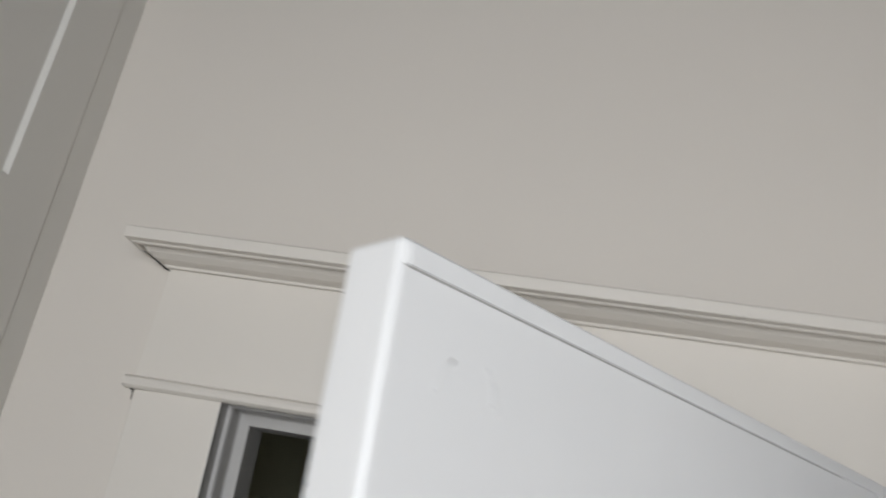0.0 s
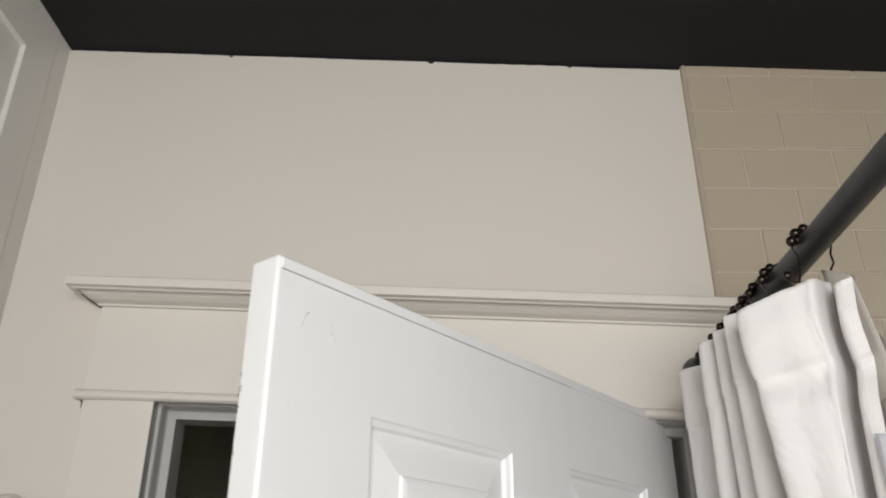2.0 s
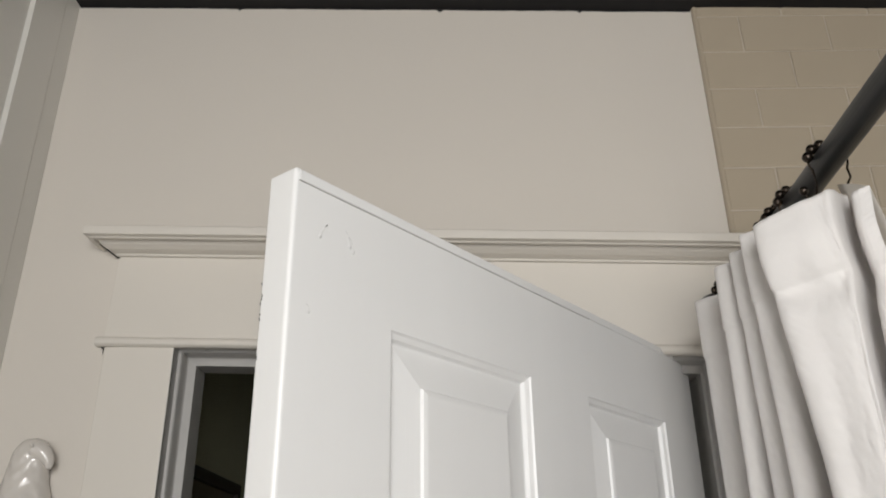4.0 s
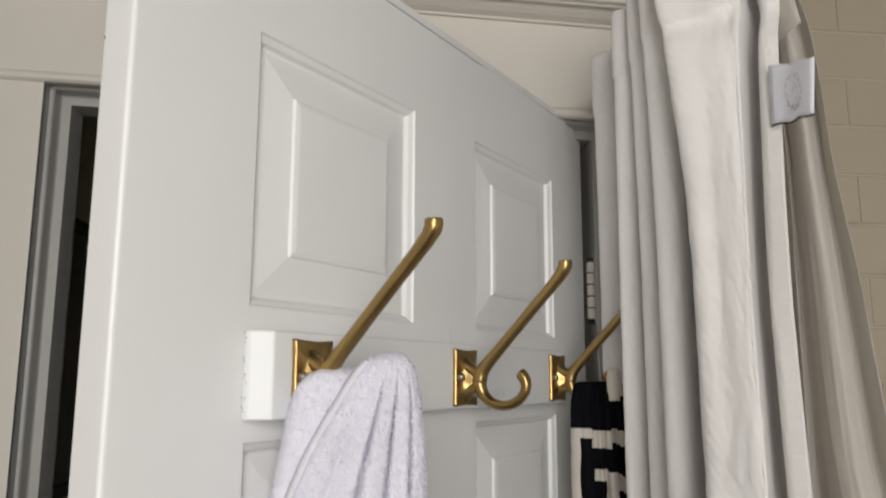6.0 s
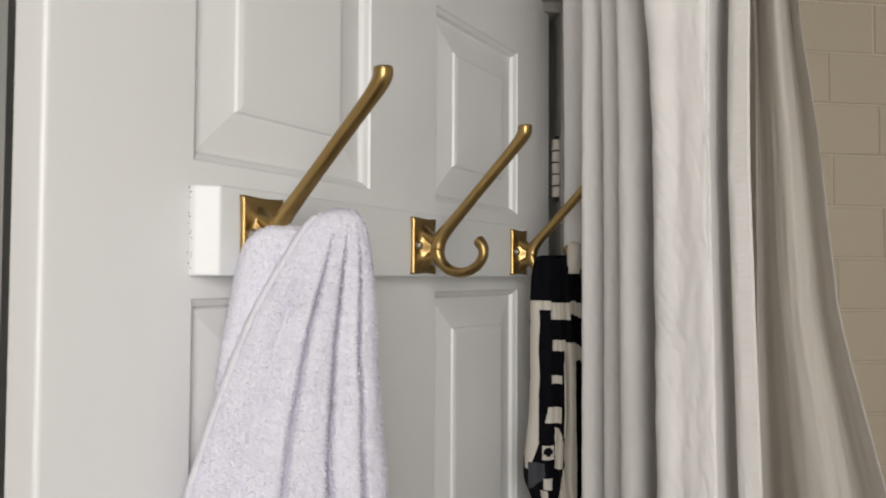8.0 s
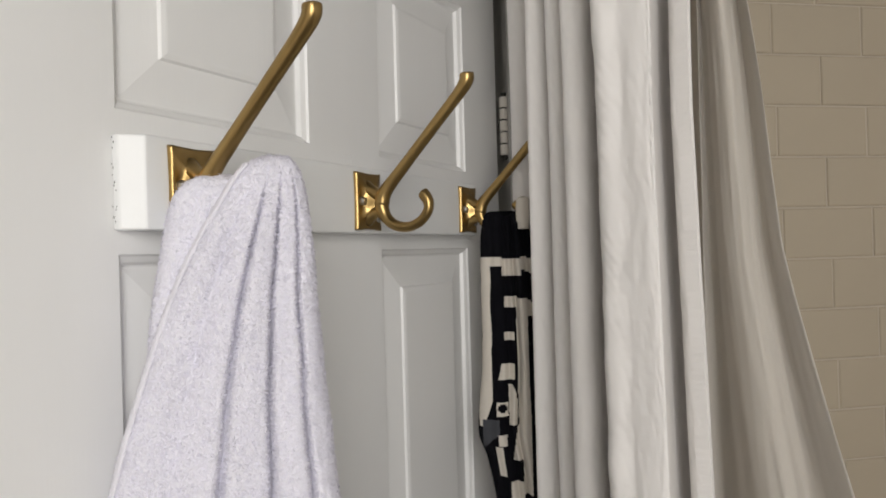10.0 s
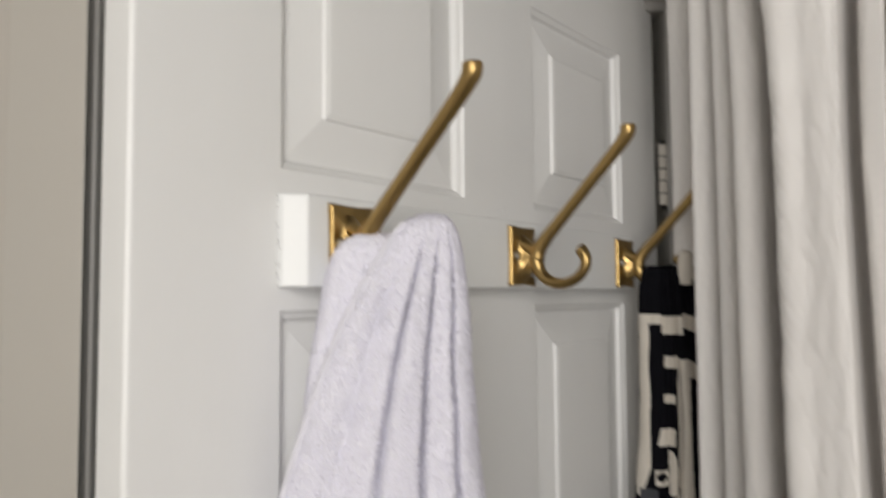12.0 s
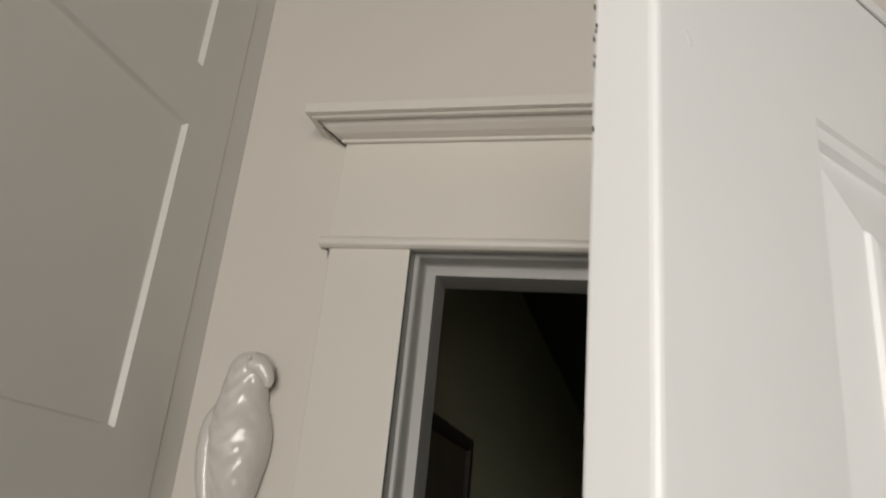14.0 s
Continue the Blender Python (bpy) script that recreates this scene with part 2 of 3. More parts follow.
for x0, x1 in ((-0.400, L0), (R0, 0.566)):
    tagged(link("trim_casing", boxes((x0, x1, 1.0392, WY, 0, 2.0525 - SLOPE * (x0 + 0.4))), TRIM, bevel=0.002), "flat cream white door casing board", "trim", kind="structure")
bm = bmesh.new()
ring = [(0, -0.0068), (-0.010, -0.0068), (-0.0145, -0.004), (-0.0155, 0), (-0.0145, 0.004), (-0.010, 0.0068), (0, 0.0068)]
loft(bm, [[(x, WY + a, 2.0592 + b) for a, b in ring] for x in (-0.408, 0.578)])
tagged(link("trim_bead", bm, TRIM, bevel=0.0008, m=HEAD), "thin rounded bead above the casing", "trim", kind="structure")
tagged(link("trim_frieze", boxes((-0.400, 0.570, 1.040, WY, 2.066, 2.194)), TRIM, bevel=0.0012, m=HEAD), "flat cream frieze board over the door", "trim", kind="structure")
crown = [(0, 2.1905), (0.006, 2.1905), (0.0075, 2.1935), (0.012, 2.1940), (0.020, 2.1955), (0.029, 2.1995), (0.036, 2.2050), (0.0395, 2.2050), (0.040, 2.2015), (0.046, 2.2015), (0.0475, 2.2035), (0.056, 2.2040), (0.0565, 2.2165), (0.054, 2.2180), (0, 2.2180)]
bm = bmesh.new()
loft(bm, [[(-0.399 - o * 0.62, WY, z) for o, z in crown], [(-0.399 - o * 0.62, 1.040 - o, z) for o, z in crown], [(0.572 + o * 0.62, 1.040 - o, z) for o, z in crown], [(0.572 + o * 0.62, WY, z) for o, z in crown]])
tagged(link("trim_crown", bm, TRIM, bevel=0.0008, m=HEAD), "cream painted crown moulding shelf above the door", "trim", kind="structure")
bm = bmesh.new()
tube(bm, [(-0.4185, 1.0090, 2.1985, 0.0005), (-0.412, 1.020, 2.1955, 0.0009), (-0.4025, 1.0375, 2.1900, 0.0012), (-0.3985, 1.0390, 2.1885, 0.0009)], 6)
tube(bm, [(-0.4075, 1.0440, 2.0530, 0.0004), (-0.4040, 1.0425, 2.0515, 0.0010), (-0.4010, 1.0400, 2.0500, 0.0009), (-0.4005, 1.0395, 2.0400, 0.0003)], 6)
tagged(link("trim_crack", bm, GAP), "dark open mitre crack under the crown", "crack", kind="structure")


# uneven edge of the black ceiling paint on the wall
bm = bmesh.new()
rows = []
for i in range(240):
    x = WX + i * (0.516 - WX) / 239
    d = 0.0028 + 0.0016 * wobble(x * 9, 1, 1) + 0.0009 * wobble(x * 60, 2, 1) + (0.004 if i in (63, 141, 142, 196) else 0)
    rows.append([(x, WY - 0.0006, CEIL - max(0.0006, d)), (x, WY - 0.0006, CEIL), (x, WY - 0.0001, CEIL), (x, WY - 0.0001, CEIL - max(0.0006, d))])
loft(bm, rows)
tagged(link("trim_paint_line", bm, BLACK, m=CEILM), "uneven black paint edge where wall meets ceiling", "paint edge", kind="structure")


# ---- the cupboard on the side wall ----
def cupboard():
    c = thing("built_in_cupboard", "tall grey-white panelled built-in cupboard beside the door", "cupboard")
    part("filler_strip", boxes((-0.62, WX - 0.001, 1.0045, WY, 0, CEIL + 0.025)), CUPB, c, bevel=0.001)
    y0, y1 = 0.20, 0.9245
    panels = ((0.14, 0.80), (0.88, 1.740), (1.817, 2.160), (2.237, 2.578))
    edges = [0.0]
    for a, b in panels:
        edges += [a, b]
    edges.append(CEIL + 0.025)
    ch = 0.0024
    for a, b in ((y1, 1.003), (0.12, y0)):
        part("stile", boxes((-0.62, WX, a, b, 0, CEIL + 0.025)), CUPB, c)
    for a, b in zip(edges[::2], edges[1::2]):
        part("rail", boxes((-0.62, WX, y0, y1, a, b)), CUPB, c)
    for a, b in panels:
        bm = bmesh.new()
        rings = []
        for inset, deep in ((0, 0), (ch, 0.0065), (ch + 0.001, 0.0070), (ch + 0.002, 0.0070)):
            rings.append([(WX - deep, y, z) for y, z in ((y0 + inset, a + inset), (y1 - inset, a + inset), (y1 - inset, b - inset), (y0 + inset, b - inset))])
        rows = loft(bm, rings, True, False)
        bm.faces.new(rows[-1])
        part("panel", bm, CUPB, c)
    return c


cupboard()

# ---- the door, open into the room ----
HINGE, ANGLE = (0.444, 1.105), math.atan2(-0.7838, -0.6210)
DOORM = Matrix.Translation((HINGE[0], HINGE[1], 0)) @ Matrix.Rotation(ANGLE, 4, "Z")
DW, DT, DTOP = 0.763, 0.032, 2.0395
SX = (0.108, 0.318, 0.438, 0.651)
SZ = ((0.20, 0.78), (0.93, 1.620), (1.718, 1.932))


def door():
    d = thing("door_1", "white painted six-panel door standing ajar", "door", DOORM, "structure")
    # stiles and rails: x from the hinge, y out of the face, z up
    bm = bmesh.new()
    xs = [0, SX[0], SX[1], SX[2], SX[3], DW]
    zs = [0.008, 0.20, 0.78, 0.93, 1.620, 1.718, 1.932, DTOP]
    holes = {(i, j) for i in (1, 3) for j in (1, 3, 5)}
    for y in (0, -DT):
        for i in range(5):
            for j in range(7):
                if (i, j) not in holes:
                    bm.faces.new([bm.verts.new(p) for p in ((xs[i], y, zs[j]), (xs[i + 1], y, zs[j]), (xs[i + 1], y, zs[j + 1]), (xs[i], y, zs[j + 1]))])
    for a, b in (((0, zs[0]), (DW, zs[0])), ((DW, zs[0]), (DW, DTOP)), ((DW, DTOP), (0, DTOP)), ((0, DTOP), (0, zs[0]))):
        n = 7 if a[0] == b[0] else 5
        pts = zs if a[0] == b[0] else xs
        for k in range(n):
            p, q = (((a[0], pts[k]), (a[0], pts[k + 1])) if a[0] == b[0] else ((pts[k], a[1]), (pts[k + 1], a[1])))
            bm.faces.new([bm.verts.new(v) for v in ((p[0], 0, p[1]), (q[0], 0, q[1]), (q[0], -DT, q[1]), (p[0], -DT, p[1]))])
    bmesh.ops.remove_doubles(bm, verts=bm.verts, dist=0.0001)
    part("door_frame", bm, DOOR, d, bevel=0.0032, segments=3, smooth=False)
    # raised panels with a moulded edge, a sloping border and a flat field
    prof = ((0, 0), (0.0015, -0.0022), (0.0055, -0.0046), (0.0075, -0.0085), (0.0090, -0.0090), (0.0415, -0.0035), (0.0430, -0.0012), (0.0465, -0.0002), (0.0480, 0.0))
    for x0, x1 in (SX[:2], SX[2:]):
        for z0, z1 in SZ:
            bm = bmesh.new()
            for sgn, base in ((1, 0.0), (-1, -DT)):
                rows = loft(bm, [[(x, base + sgn * h, z) for x, z in ((x0 + o, z0 + o), (x1 - o, z0 + o), (x1 - o, z1 - o), (x0 + o, z1 - o))] for o, h in prof], True, False)
                bm.faces.new(rows[-1])
            part("panel", bm, DOOR, d)
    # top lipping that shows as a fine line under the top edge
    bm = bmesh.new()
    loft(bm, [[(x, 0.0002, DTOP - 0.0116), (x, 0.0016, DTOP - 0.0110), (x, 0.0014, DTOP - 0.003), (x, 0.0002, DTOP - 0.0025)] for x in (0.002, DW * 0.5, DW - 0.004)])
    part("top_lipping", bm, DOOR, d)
    # thin grey strip that paints in the shade line below the lipping
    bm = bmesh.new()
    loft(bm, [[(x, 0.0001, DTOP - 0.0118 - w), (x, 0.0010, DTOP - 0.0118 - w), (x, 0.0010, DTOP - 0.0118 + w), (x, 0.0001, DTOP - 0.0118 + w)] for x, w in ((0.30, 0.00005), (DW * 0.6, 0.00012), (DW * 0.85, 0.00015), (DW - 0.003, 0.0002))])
    part("lipping_shade", bm, JAMB_SHADED, d, "grey strip painted as the shade line under the top lipping")
    # runs of dried paint near the free corner
    for s, z, h, r, lean in ((0.735, 1.988, 0.013, 0.0014, -0.008), (0.702, 1.990, 0.013, 0.0017, 0.006), (0.698, 1.986, 0.012, 0.0013, 0.005), (0.742, 1.925, 0.005, 0.0015, 0.002), (0.370, 1.703, 0.012, 0.0020, 0.003), (0.382, 1.703, 0.010, 0.0016, 0.003)):
        bm = bmesh.new()
        tube(bm, [(s + lean, 0.0000, z + h, r * 0.3), (s + lean * 0.5, 0.0004, z + h * 0.7, r * 0.5), (s + lean * 0.15, 0.0004, z + h * 0.3, r * 0.7), (s, 0.0003, z, r * 1.15), (s, 0.0, z - r * 1.2, r * 0.4)], 8)
        for v in bm.verts:
            v.co.y *= 0.10
        part("paint_run", bm, DOOR, d, smooth=True)
    # chipped paint specks on the free edge
    rng = random.Random(4)
    for k in range(9):
        z = rng.choice((1.93, 1.94, 1.90, 1.86, 1.74, 1.62)) + rng.uniform(-0.012, 0.012)
        bm = bmesh.new()
        bmesh.ops.create_icosphere(bm, subdivisions=1, radius=0.0008, matrix=Matrix.Translation((DW + 0.0001, -DT + rng.uniform(0.0012, 0.0035), z)) @ Matrix.Diagonal((0.25, 0.8, rng.uniform(0.8, 2.4), 1)))
        part("paint_chip", bm, GAP, d)
    # butt hinge
    h = part("hinge_leaf", boxes((-0.0015, 0.0, -0.028, -0.001, 1.749, 1.834), (-0.014, -0.0005, 0.0032, 0.0052, 1.749, 1.833)), GAP, d, "dark steel butt hinge with paint-splashed knuckles")
    for k in range(5):
        z = 1.749 + k * 0.0168
        bm = bmesh.new()
        tube(bm, [(-0.002, 0.0105, z + 0.0009, 0.0070), (-0.002, 0.0105, z + 0.0159, 0.0070)], 18)
        part("knuckle", bm, TRIM, h, smooth=False, bevel=0.0008)
    bm = bmesh.new()
    tube(bm, [(-0.002, 0.0105, 1.744, 0.0040), (-0.002, 0.0105, 1.838, 0.0040)], 12)
    part("pin", bm, GAP, h)
    return d


door()


# ---- the hook rail on the door ----
def hook_rail():
    r = thing("hook_rail", "white painted wooden rail with three brass coat hooks", "hook rail", DOORM)
    bm = bmesh.new()
    ends = ((0.655, 0.006), (0.643, 0.019), (0.123, 0.019), (0.105, 0.006))
    loft(bm, [[(s, 0.0004, z) for s, d in ((0.655, 0), (0.643, 0), (0.123, 0), (0.105, 0))] + [(s, d, z) for s, d in ends[::-1]] for z in (1.636, 1.700)])
    part("board", bm, RAIL, r, "white painted board with chipped chamfered ends", bevel=0.0015)
    rng = random.Random(8)
    for k in range(15):
        bm = bmesh.new()
        z = rng.uniform(1.638, 1.698)
        bmesh.ops.create_icosphere(bm, subdivisions=1, radius=0.0006, matrix=Matrix.Translation((0.6552, rng.uniform(0.0005, 0.0045), z)) @ Matrix.Diagonal((0.25, 0.7, rng.uniform(0.6, 1.8), 1)))
        part("paint_chip", bm, GAP, r)

    def plate_mesh():
        bm = bmesh.new()
        nu, nv = 22, 28
        rows = []
        for j in range(nv + 1):
            v = (j / nv - 0.5) * 0.056
            row = []
            for i in range(nu + 1):
                u = (i / nu - 0.5) * 0.042
                arch = 0.0035 * (1 - (u / 0.021) ** 2)
                boss = 0.0120 * math.exp(-((u - 0.006) / 0.0070) ** 2 - ((v + 0.002) / 0.0105) ** 2)
                cross = min(abs(0.8 * u - 0.6 * v), abs(0.8 * u + 0.6 * v))
                rib = 0.0050 * math.exp(-(cross / 0.0045) ** 2) * math.exp(-(math.hypot(u, v) / 0.020) ** 2)
                cup = -0.0052 * math.exp(-((abs(u) - 0.0125) / 0.0042) ** 2 - (v / 0.008) ** 2)
                row.append((u * (1 - 0.05 * math.cos(v / 0.028 * 1.57)), 0.0036 + arch * 0.6 + boss + rib + cup, v * (1 - 0.05 * math.cos(u / 0.021 * 1.57))))
            rows.append(row)
        grid = [[bm.verts.new(p) for p in row] for row in rows]
        back = [[bm.verts.new((p[0], 0.0, p[2])) for p in row] for row in rows]
        for j in range(nv):
            for i in range(nu):
                bm.faces.new((grid[j][i], grid[j][i + 1], grid[j + 1][i + 1], grid[j + 1][i]))
        rim = [(0, i) for i in range(nu)] + [(j, nu) for j in range(nv)] + [(nv, nu - i) for i in range(nu)] + [(nv - j, 0) for j in range(nv)]
        for (a, b), (c, e) in zip(rim, rim[1:] + rim[:1]):
            bm.faces.new((grid[a][b], back[a][b], back[c][e], grid[c][e]))
        return bm

    up = smooth_line([(0.007, 0.0225, -0.0040, 0.0071), (0.007, 0.0248, 0.0050, 0.0069), (0.007, 0.0320, 0.0142, 0.0061), (0.007, 0.0430, 0.0255, 0.0056), (0.007, 0.0600, 0.0432, 0.0053), (0.007, 0.0820, 0.0660, 0.0053), (0.007, 0.1010, 0.0855, 0.0055), (0.007, 0.1110, 0.0965, 0.0060), (0.007, 0.1150, 0.1030, 0.0066), (0.007, 0.1155, 0.1075, 0.0067), (0.007, 0.1155, 0.1090, 0.0060), (0.007, 0.1155, 0.1095, 0.0030)], 5)
    low = smooth_line([(0.007, 0.0235, 0.0020, 0.0070), (0.007, 0.0225, -0.0060, 0.0069), (0.007, 0.0262, -0.0155, 0.0058), (0.007, 0.0340, -0.0228, 0.0053), (0.007, 0.0440, -0.0262, 0.0049), (0.007, 0.0545, -0.0258, 0.0047), (0.007, 0.0650, -0.0210, 0.0046), (0.007, 0.0720, -0.0125, 0.0046), (0.007, 0.0728, -0.0040, 0.0051), (0.007, 0.0690, 0.0025, 0.0056), (0.007, 0.0670, 0.0045, 0.0050), (0.007, 0.0662, 0.0052, 0.0022)], 5)
    struts = [smooth_line([(0.004, 0.003, 0.0125, 0.0085), (0.005, 0.010, 0.0095, 0.0062), (0.006, 0.0165, 0.0062, 0.0055), (0.007, 0.0240, 0.0035, 0.0058)], 4),
              smooth_line([(0.004, 0.003, -0.0165, 0.0085), (0.005, 0.010, -0.0135, 0.0062), (0.006, 0.0165, -0.0110, 0.0055), (0.007, 0.0245, -0.0100, 0.0056)], 4)]
    proto = None
    for s in (0.604, 0.376, 0.150):
        if proto is None:
            bm = plate_mesh()
            a = part("hook", bm, BRASS, r, "satin brass coat hook", smooth=True)
            bm = bmesh.new()
            tube(bm, up, 18)
            ball(bm, (0.007, 0.0230, -0.0012), 0.0070, 18)
            p1 = part("prong", bm, BRASS, a, smooth=True)
            bm = bmesh.new()
            tube(bm, low, 14)
            for strut in struts:
                tube(bm, strut, 12)
            p2 = part("lower_prong", bm, BRASS, a, smooth=True)
            screws = []
            for su, sv in ((0.0125, 0.000), (-0.0125, -0.016)):
                bm = bmesh.new()
                loft(bm, [[(su + q * math.cos(k * 0.5236), h, sv + q * math.sin(k * 0.5236)) for k in range(12)] for q, h in ((0.0042, 0.003), (0.0042, 0.0062), (0.0034, 0.0078), (0.0016, 0.0085))])
                box(bm, su - 0.0022, su + 0.0022, 0.0079, 0.0083, sv - 0.0003, sv + 0.0003)
                screws.append(part("screw", bm, STEEL, a, "steel screw"))
            proto = (a, p1, p2, *screws)
            pieces = proto
        else:
            pieces = [new(o.name.split(".")[0], o.data) for o in proto]
            for o in pieces[1:]:
                o.parent = pieces[0]
            pieces[0].parent = r
            pieces[0]["label"] = "satin brass coat hook"
        pieces[0].location = (s, 0.0192, 1.6665)
    return r


hook_rail()
DL = lambda s, d, z: (HINGE[0] - 0.6210 * s + 0.7838 * d, HINGE[1] - 0.7838 * s - 0.6210 * d, z)


# ---- towel on the first hook ----
def towel_layer(sec, grooves, back, bulge):
    """One hanging layer: sections of z, left, right and half depth, along the way the hook points."""
    cx, cy = DL(0.606, 0.078, 0)[:2]
    rx, ry, ax, ay = 0.992, 0.124, -0.124, 0.992
    n = 260
    rings = []
    for z, l, r, h in smooth_line([(q[0] - 0.001, *q[1:]) for q in sec], 24):
        low = max(0, 1.684 - z)
        f = ease(0.0, 0.07, low)
        ring = []
        for k in range(n):
            th = 2 * math.pi * k / n
            c, s = math.cos(th), math.sin(th)
            px = math.copysign(abs(c) ** 0.85, c)
            pa = math.copysign(abs(s) ** 0.75, s)
            u = 0.5 + 0.5 * px
            push = 0
            if s < 0:
                for g0, g1, w, deep in grooves:
                    g = g0 + (g1 - g0) * min(1, low / 0.18)
                    d = abs(u - g) / w
                    push += deep * math.exp(-d ** 1.3) * f
                push -= bulge * math.sin(u * 15 + low * 5) * f
            x = (l + r) / 2 + (r - l) / 2 * px + 0.0015 * wobble(z * 22, th, 4)
            a = h * pa + push + 0.0016 * wobble(x * 55, z * 26, th) + 0.0012 * wobble(x * 260, z * 210, th * 2)
            ring.append((cx + rx * x + ax * (a + back), cy + ry * x + ay * (a + back), z + 0.0012 * wobble(x * 90, z * 40, 9)))
        rings.append(ring)
    bm = bmesh.new()
    loft(bm, rings)
    return bm


def towel():
    t = thing("bath_towel", "white fluffy terry bath towel hung from a brass hook", "towel")
    front = [(1.6850, 0.010, 0.020, 0.003), (1.6830, 0.003, 0.025, 0.010), (1.6780, -0.006, 0.0295, 0.016), (1.6680, -0.014, 0.033, 0.020), (1.6500, -0.025, 0.0360, 0.023), (1.6200, -0.042, 0.0385, 0.026), (1.5850, -0.057, 0.0405, 0.028), (1.5200, -0.079, 0.0460, 0.030), (1.4600, -0.095, 0.0515, 0.032), (1.40, -0.106, 0.0560, 0.034), (1.30, -0.114, 0.062, 0.036), (1.15, -0.118, 0.068, 0.038), (1.02, -0.118, 0.070, 0.038), (1.014, -0.112, 0.066, 0.032)]
    side = [(1.6740, -0.030, -0.014, 0.003), (1.6720, -0.038, -0.006, 0.009), (1.6660, -0.046, 0.000, 0.014), (1.6540, -0.0530, 0.004, 0.017), (1.6300, -0.0590, 0.004, 0.019), (1.5850, -0.0660, 0.002, 0.021), (1.5200, -0.0720, 0.000, 0.022), (1.4600, -0.0780, 0.0, 0.022), (1.38, -0.080, 0.0, 0.022), (1.20, -0.082, 0.0, 0.022), (1.08, -0.082, 0.0, 0.02), (1.075, -0.078, -0.004, 0.016)]
    layers = [part("front_fold", towel_layer(front, ((0.455, 0.455, 0.014, 0.018), (0.655, 0.68, 0.012, 0.018), (0.84, 0.86, 0.012, 0.013), (0.27, 0.24, 0.05, 0.004)), 0.0, 0.0022), TERRY, t, smooth=True),
              part("side_fold", towel_layer(side, ((0.45, 0.42, 0.03, 0.004),), 0.020, 0.0010), TERRY, t, smooth=True)]
    # woven selvedge along the front edge
    cx, cy = DL(0.606, 0.078, 0)[:2]
    rows = []
    for z, l, r, h in smooth_line(front[2:-2], 6):
        rows.append([(cx + 0.992 * (l + dx) - 0.124 * a, cy + 0.124 * (l + dx) + 0.992 * a, z) for dx, a in ((-0.0006, 0.004), (-0.0006, -0.006 - h * 0.20), (0.0012, -0.0085 - h * 0.28), (0.0034, -0.0080 - h * 0.32), (0.0034, 0.004))])
    bm = bmesh.new()
    loft(bm, rows)
    part("selvedge", bm, TERRY, t, "flat woven towel edge", smooth=True)
    # loops of the pile
    rng = np.random.default_rng(3)
    verts, faces = [], []
    for body, count in zip(layers, (95000, 28000)):
        data = body.data
        polys = [p for p in data.polygons if p.center.z > 1.34 and len(p.vertices) == 4]
        area = np.array([p.area for p in polys])
        pick = rng.choice(len(polys), count, p=area / area.sum())
        co = np.array([v.co[:] for v in data.vertices])
        for i in pick:
            p = polys[i]
            q = co[list(p.vertices)]
            a, b = rng.random(2)
            c = (q[0] * (1 - a) + q[1] * a) * (1 - b) + (q[3] * (1 - a) + q[2] * a) * b
            nrm = np.array(p.normal)
            way = np.cross(nrm, rng.normal(0, 1, 3)) + np.array((0, 0, -0.3))
            way /= np.linalg.norm(way)
            d = way * 0.85 + nrm * rng.uniform(0.28, 0.72)
            d /= np.linalg.norm(d)
            side_way = np.cross(nrm, way)
            side_way /= np.linalg.norm(side_way)
            c = c - nrm * 0.0002
            ln = rng.uniform(0.0013, 0.0034)
            w = 0.00040
            k = len(verts)
            mid = c + d * ln * 0.6 + side_way * rng.normal(0, 0.0003)
            verts += [tuple(c - side_way * w), tuple(c + side_way * w), tuple(mid + side_way * w), tuple(mid - side_way * w), tuple(c + d * ln)]
            faces += [(k, k + 1, k + 2, k + 3), (k + 3, k + 2, k + 4)]
    pile = bpy.data.meshes.new("nap")
    pile.from_pydata(verts, [], faces)
    pile.materials.append(TERRYP)
    ob = new("nap", pile)
    ob.parent = t
    tagged(ob, kind="stuff")
    return t


towel()


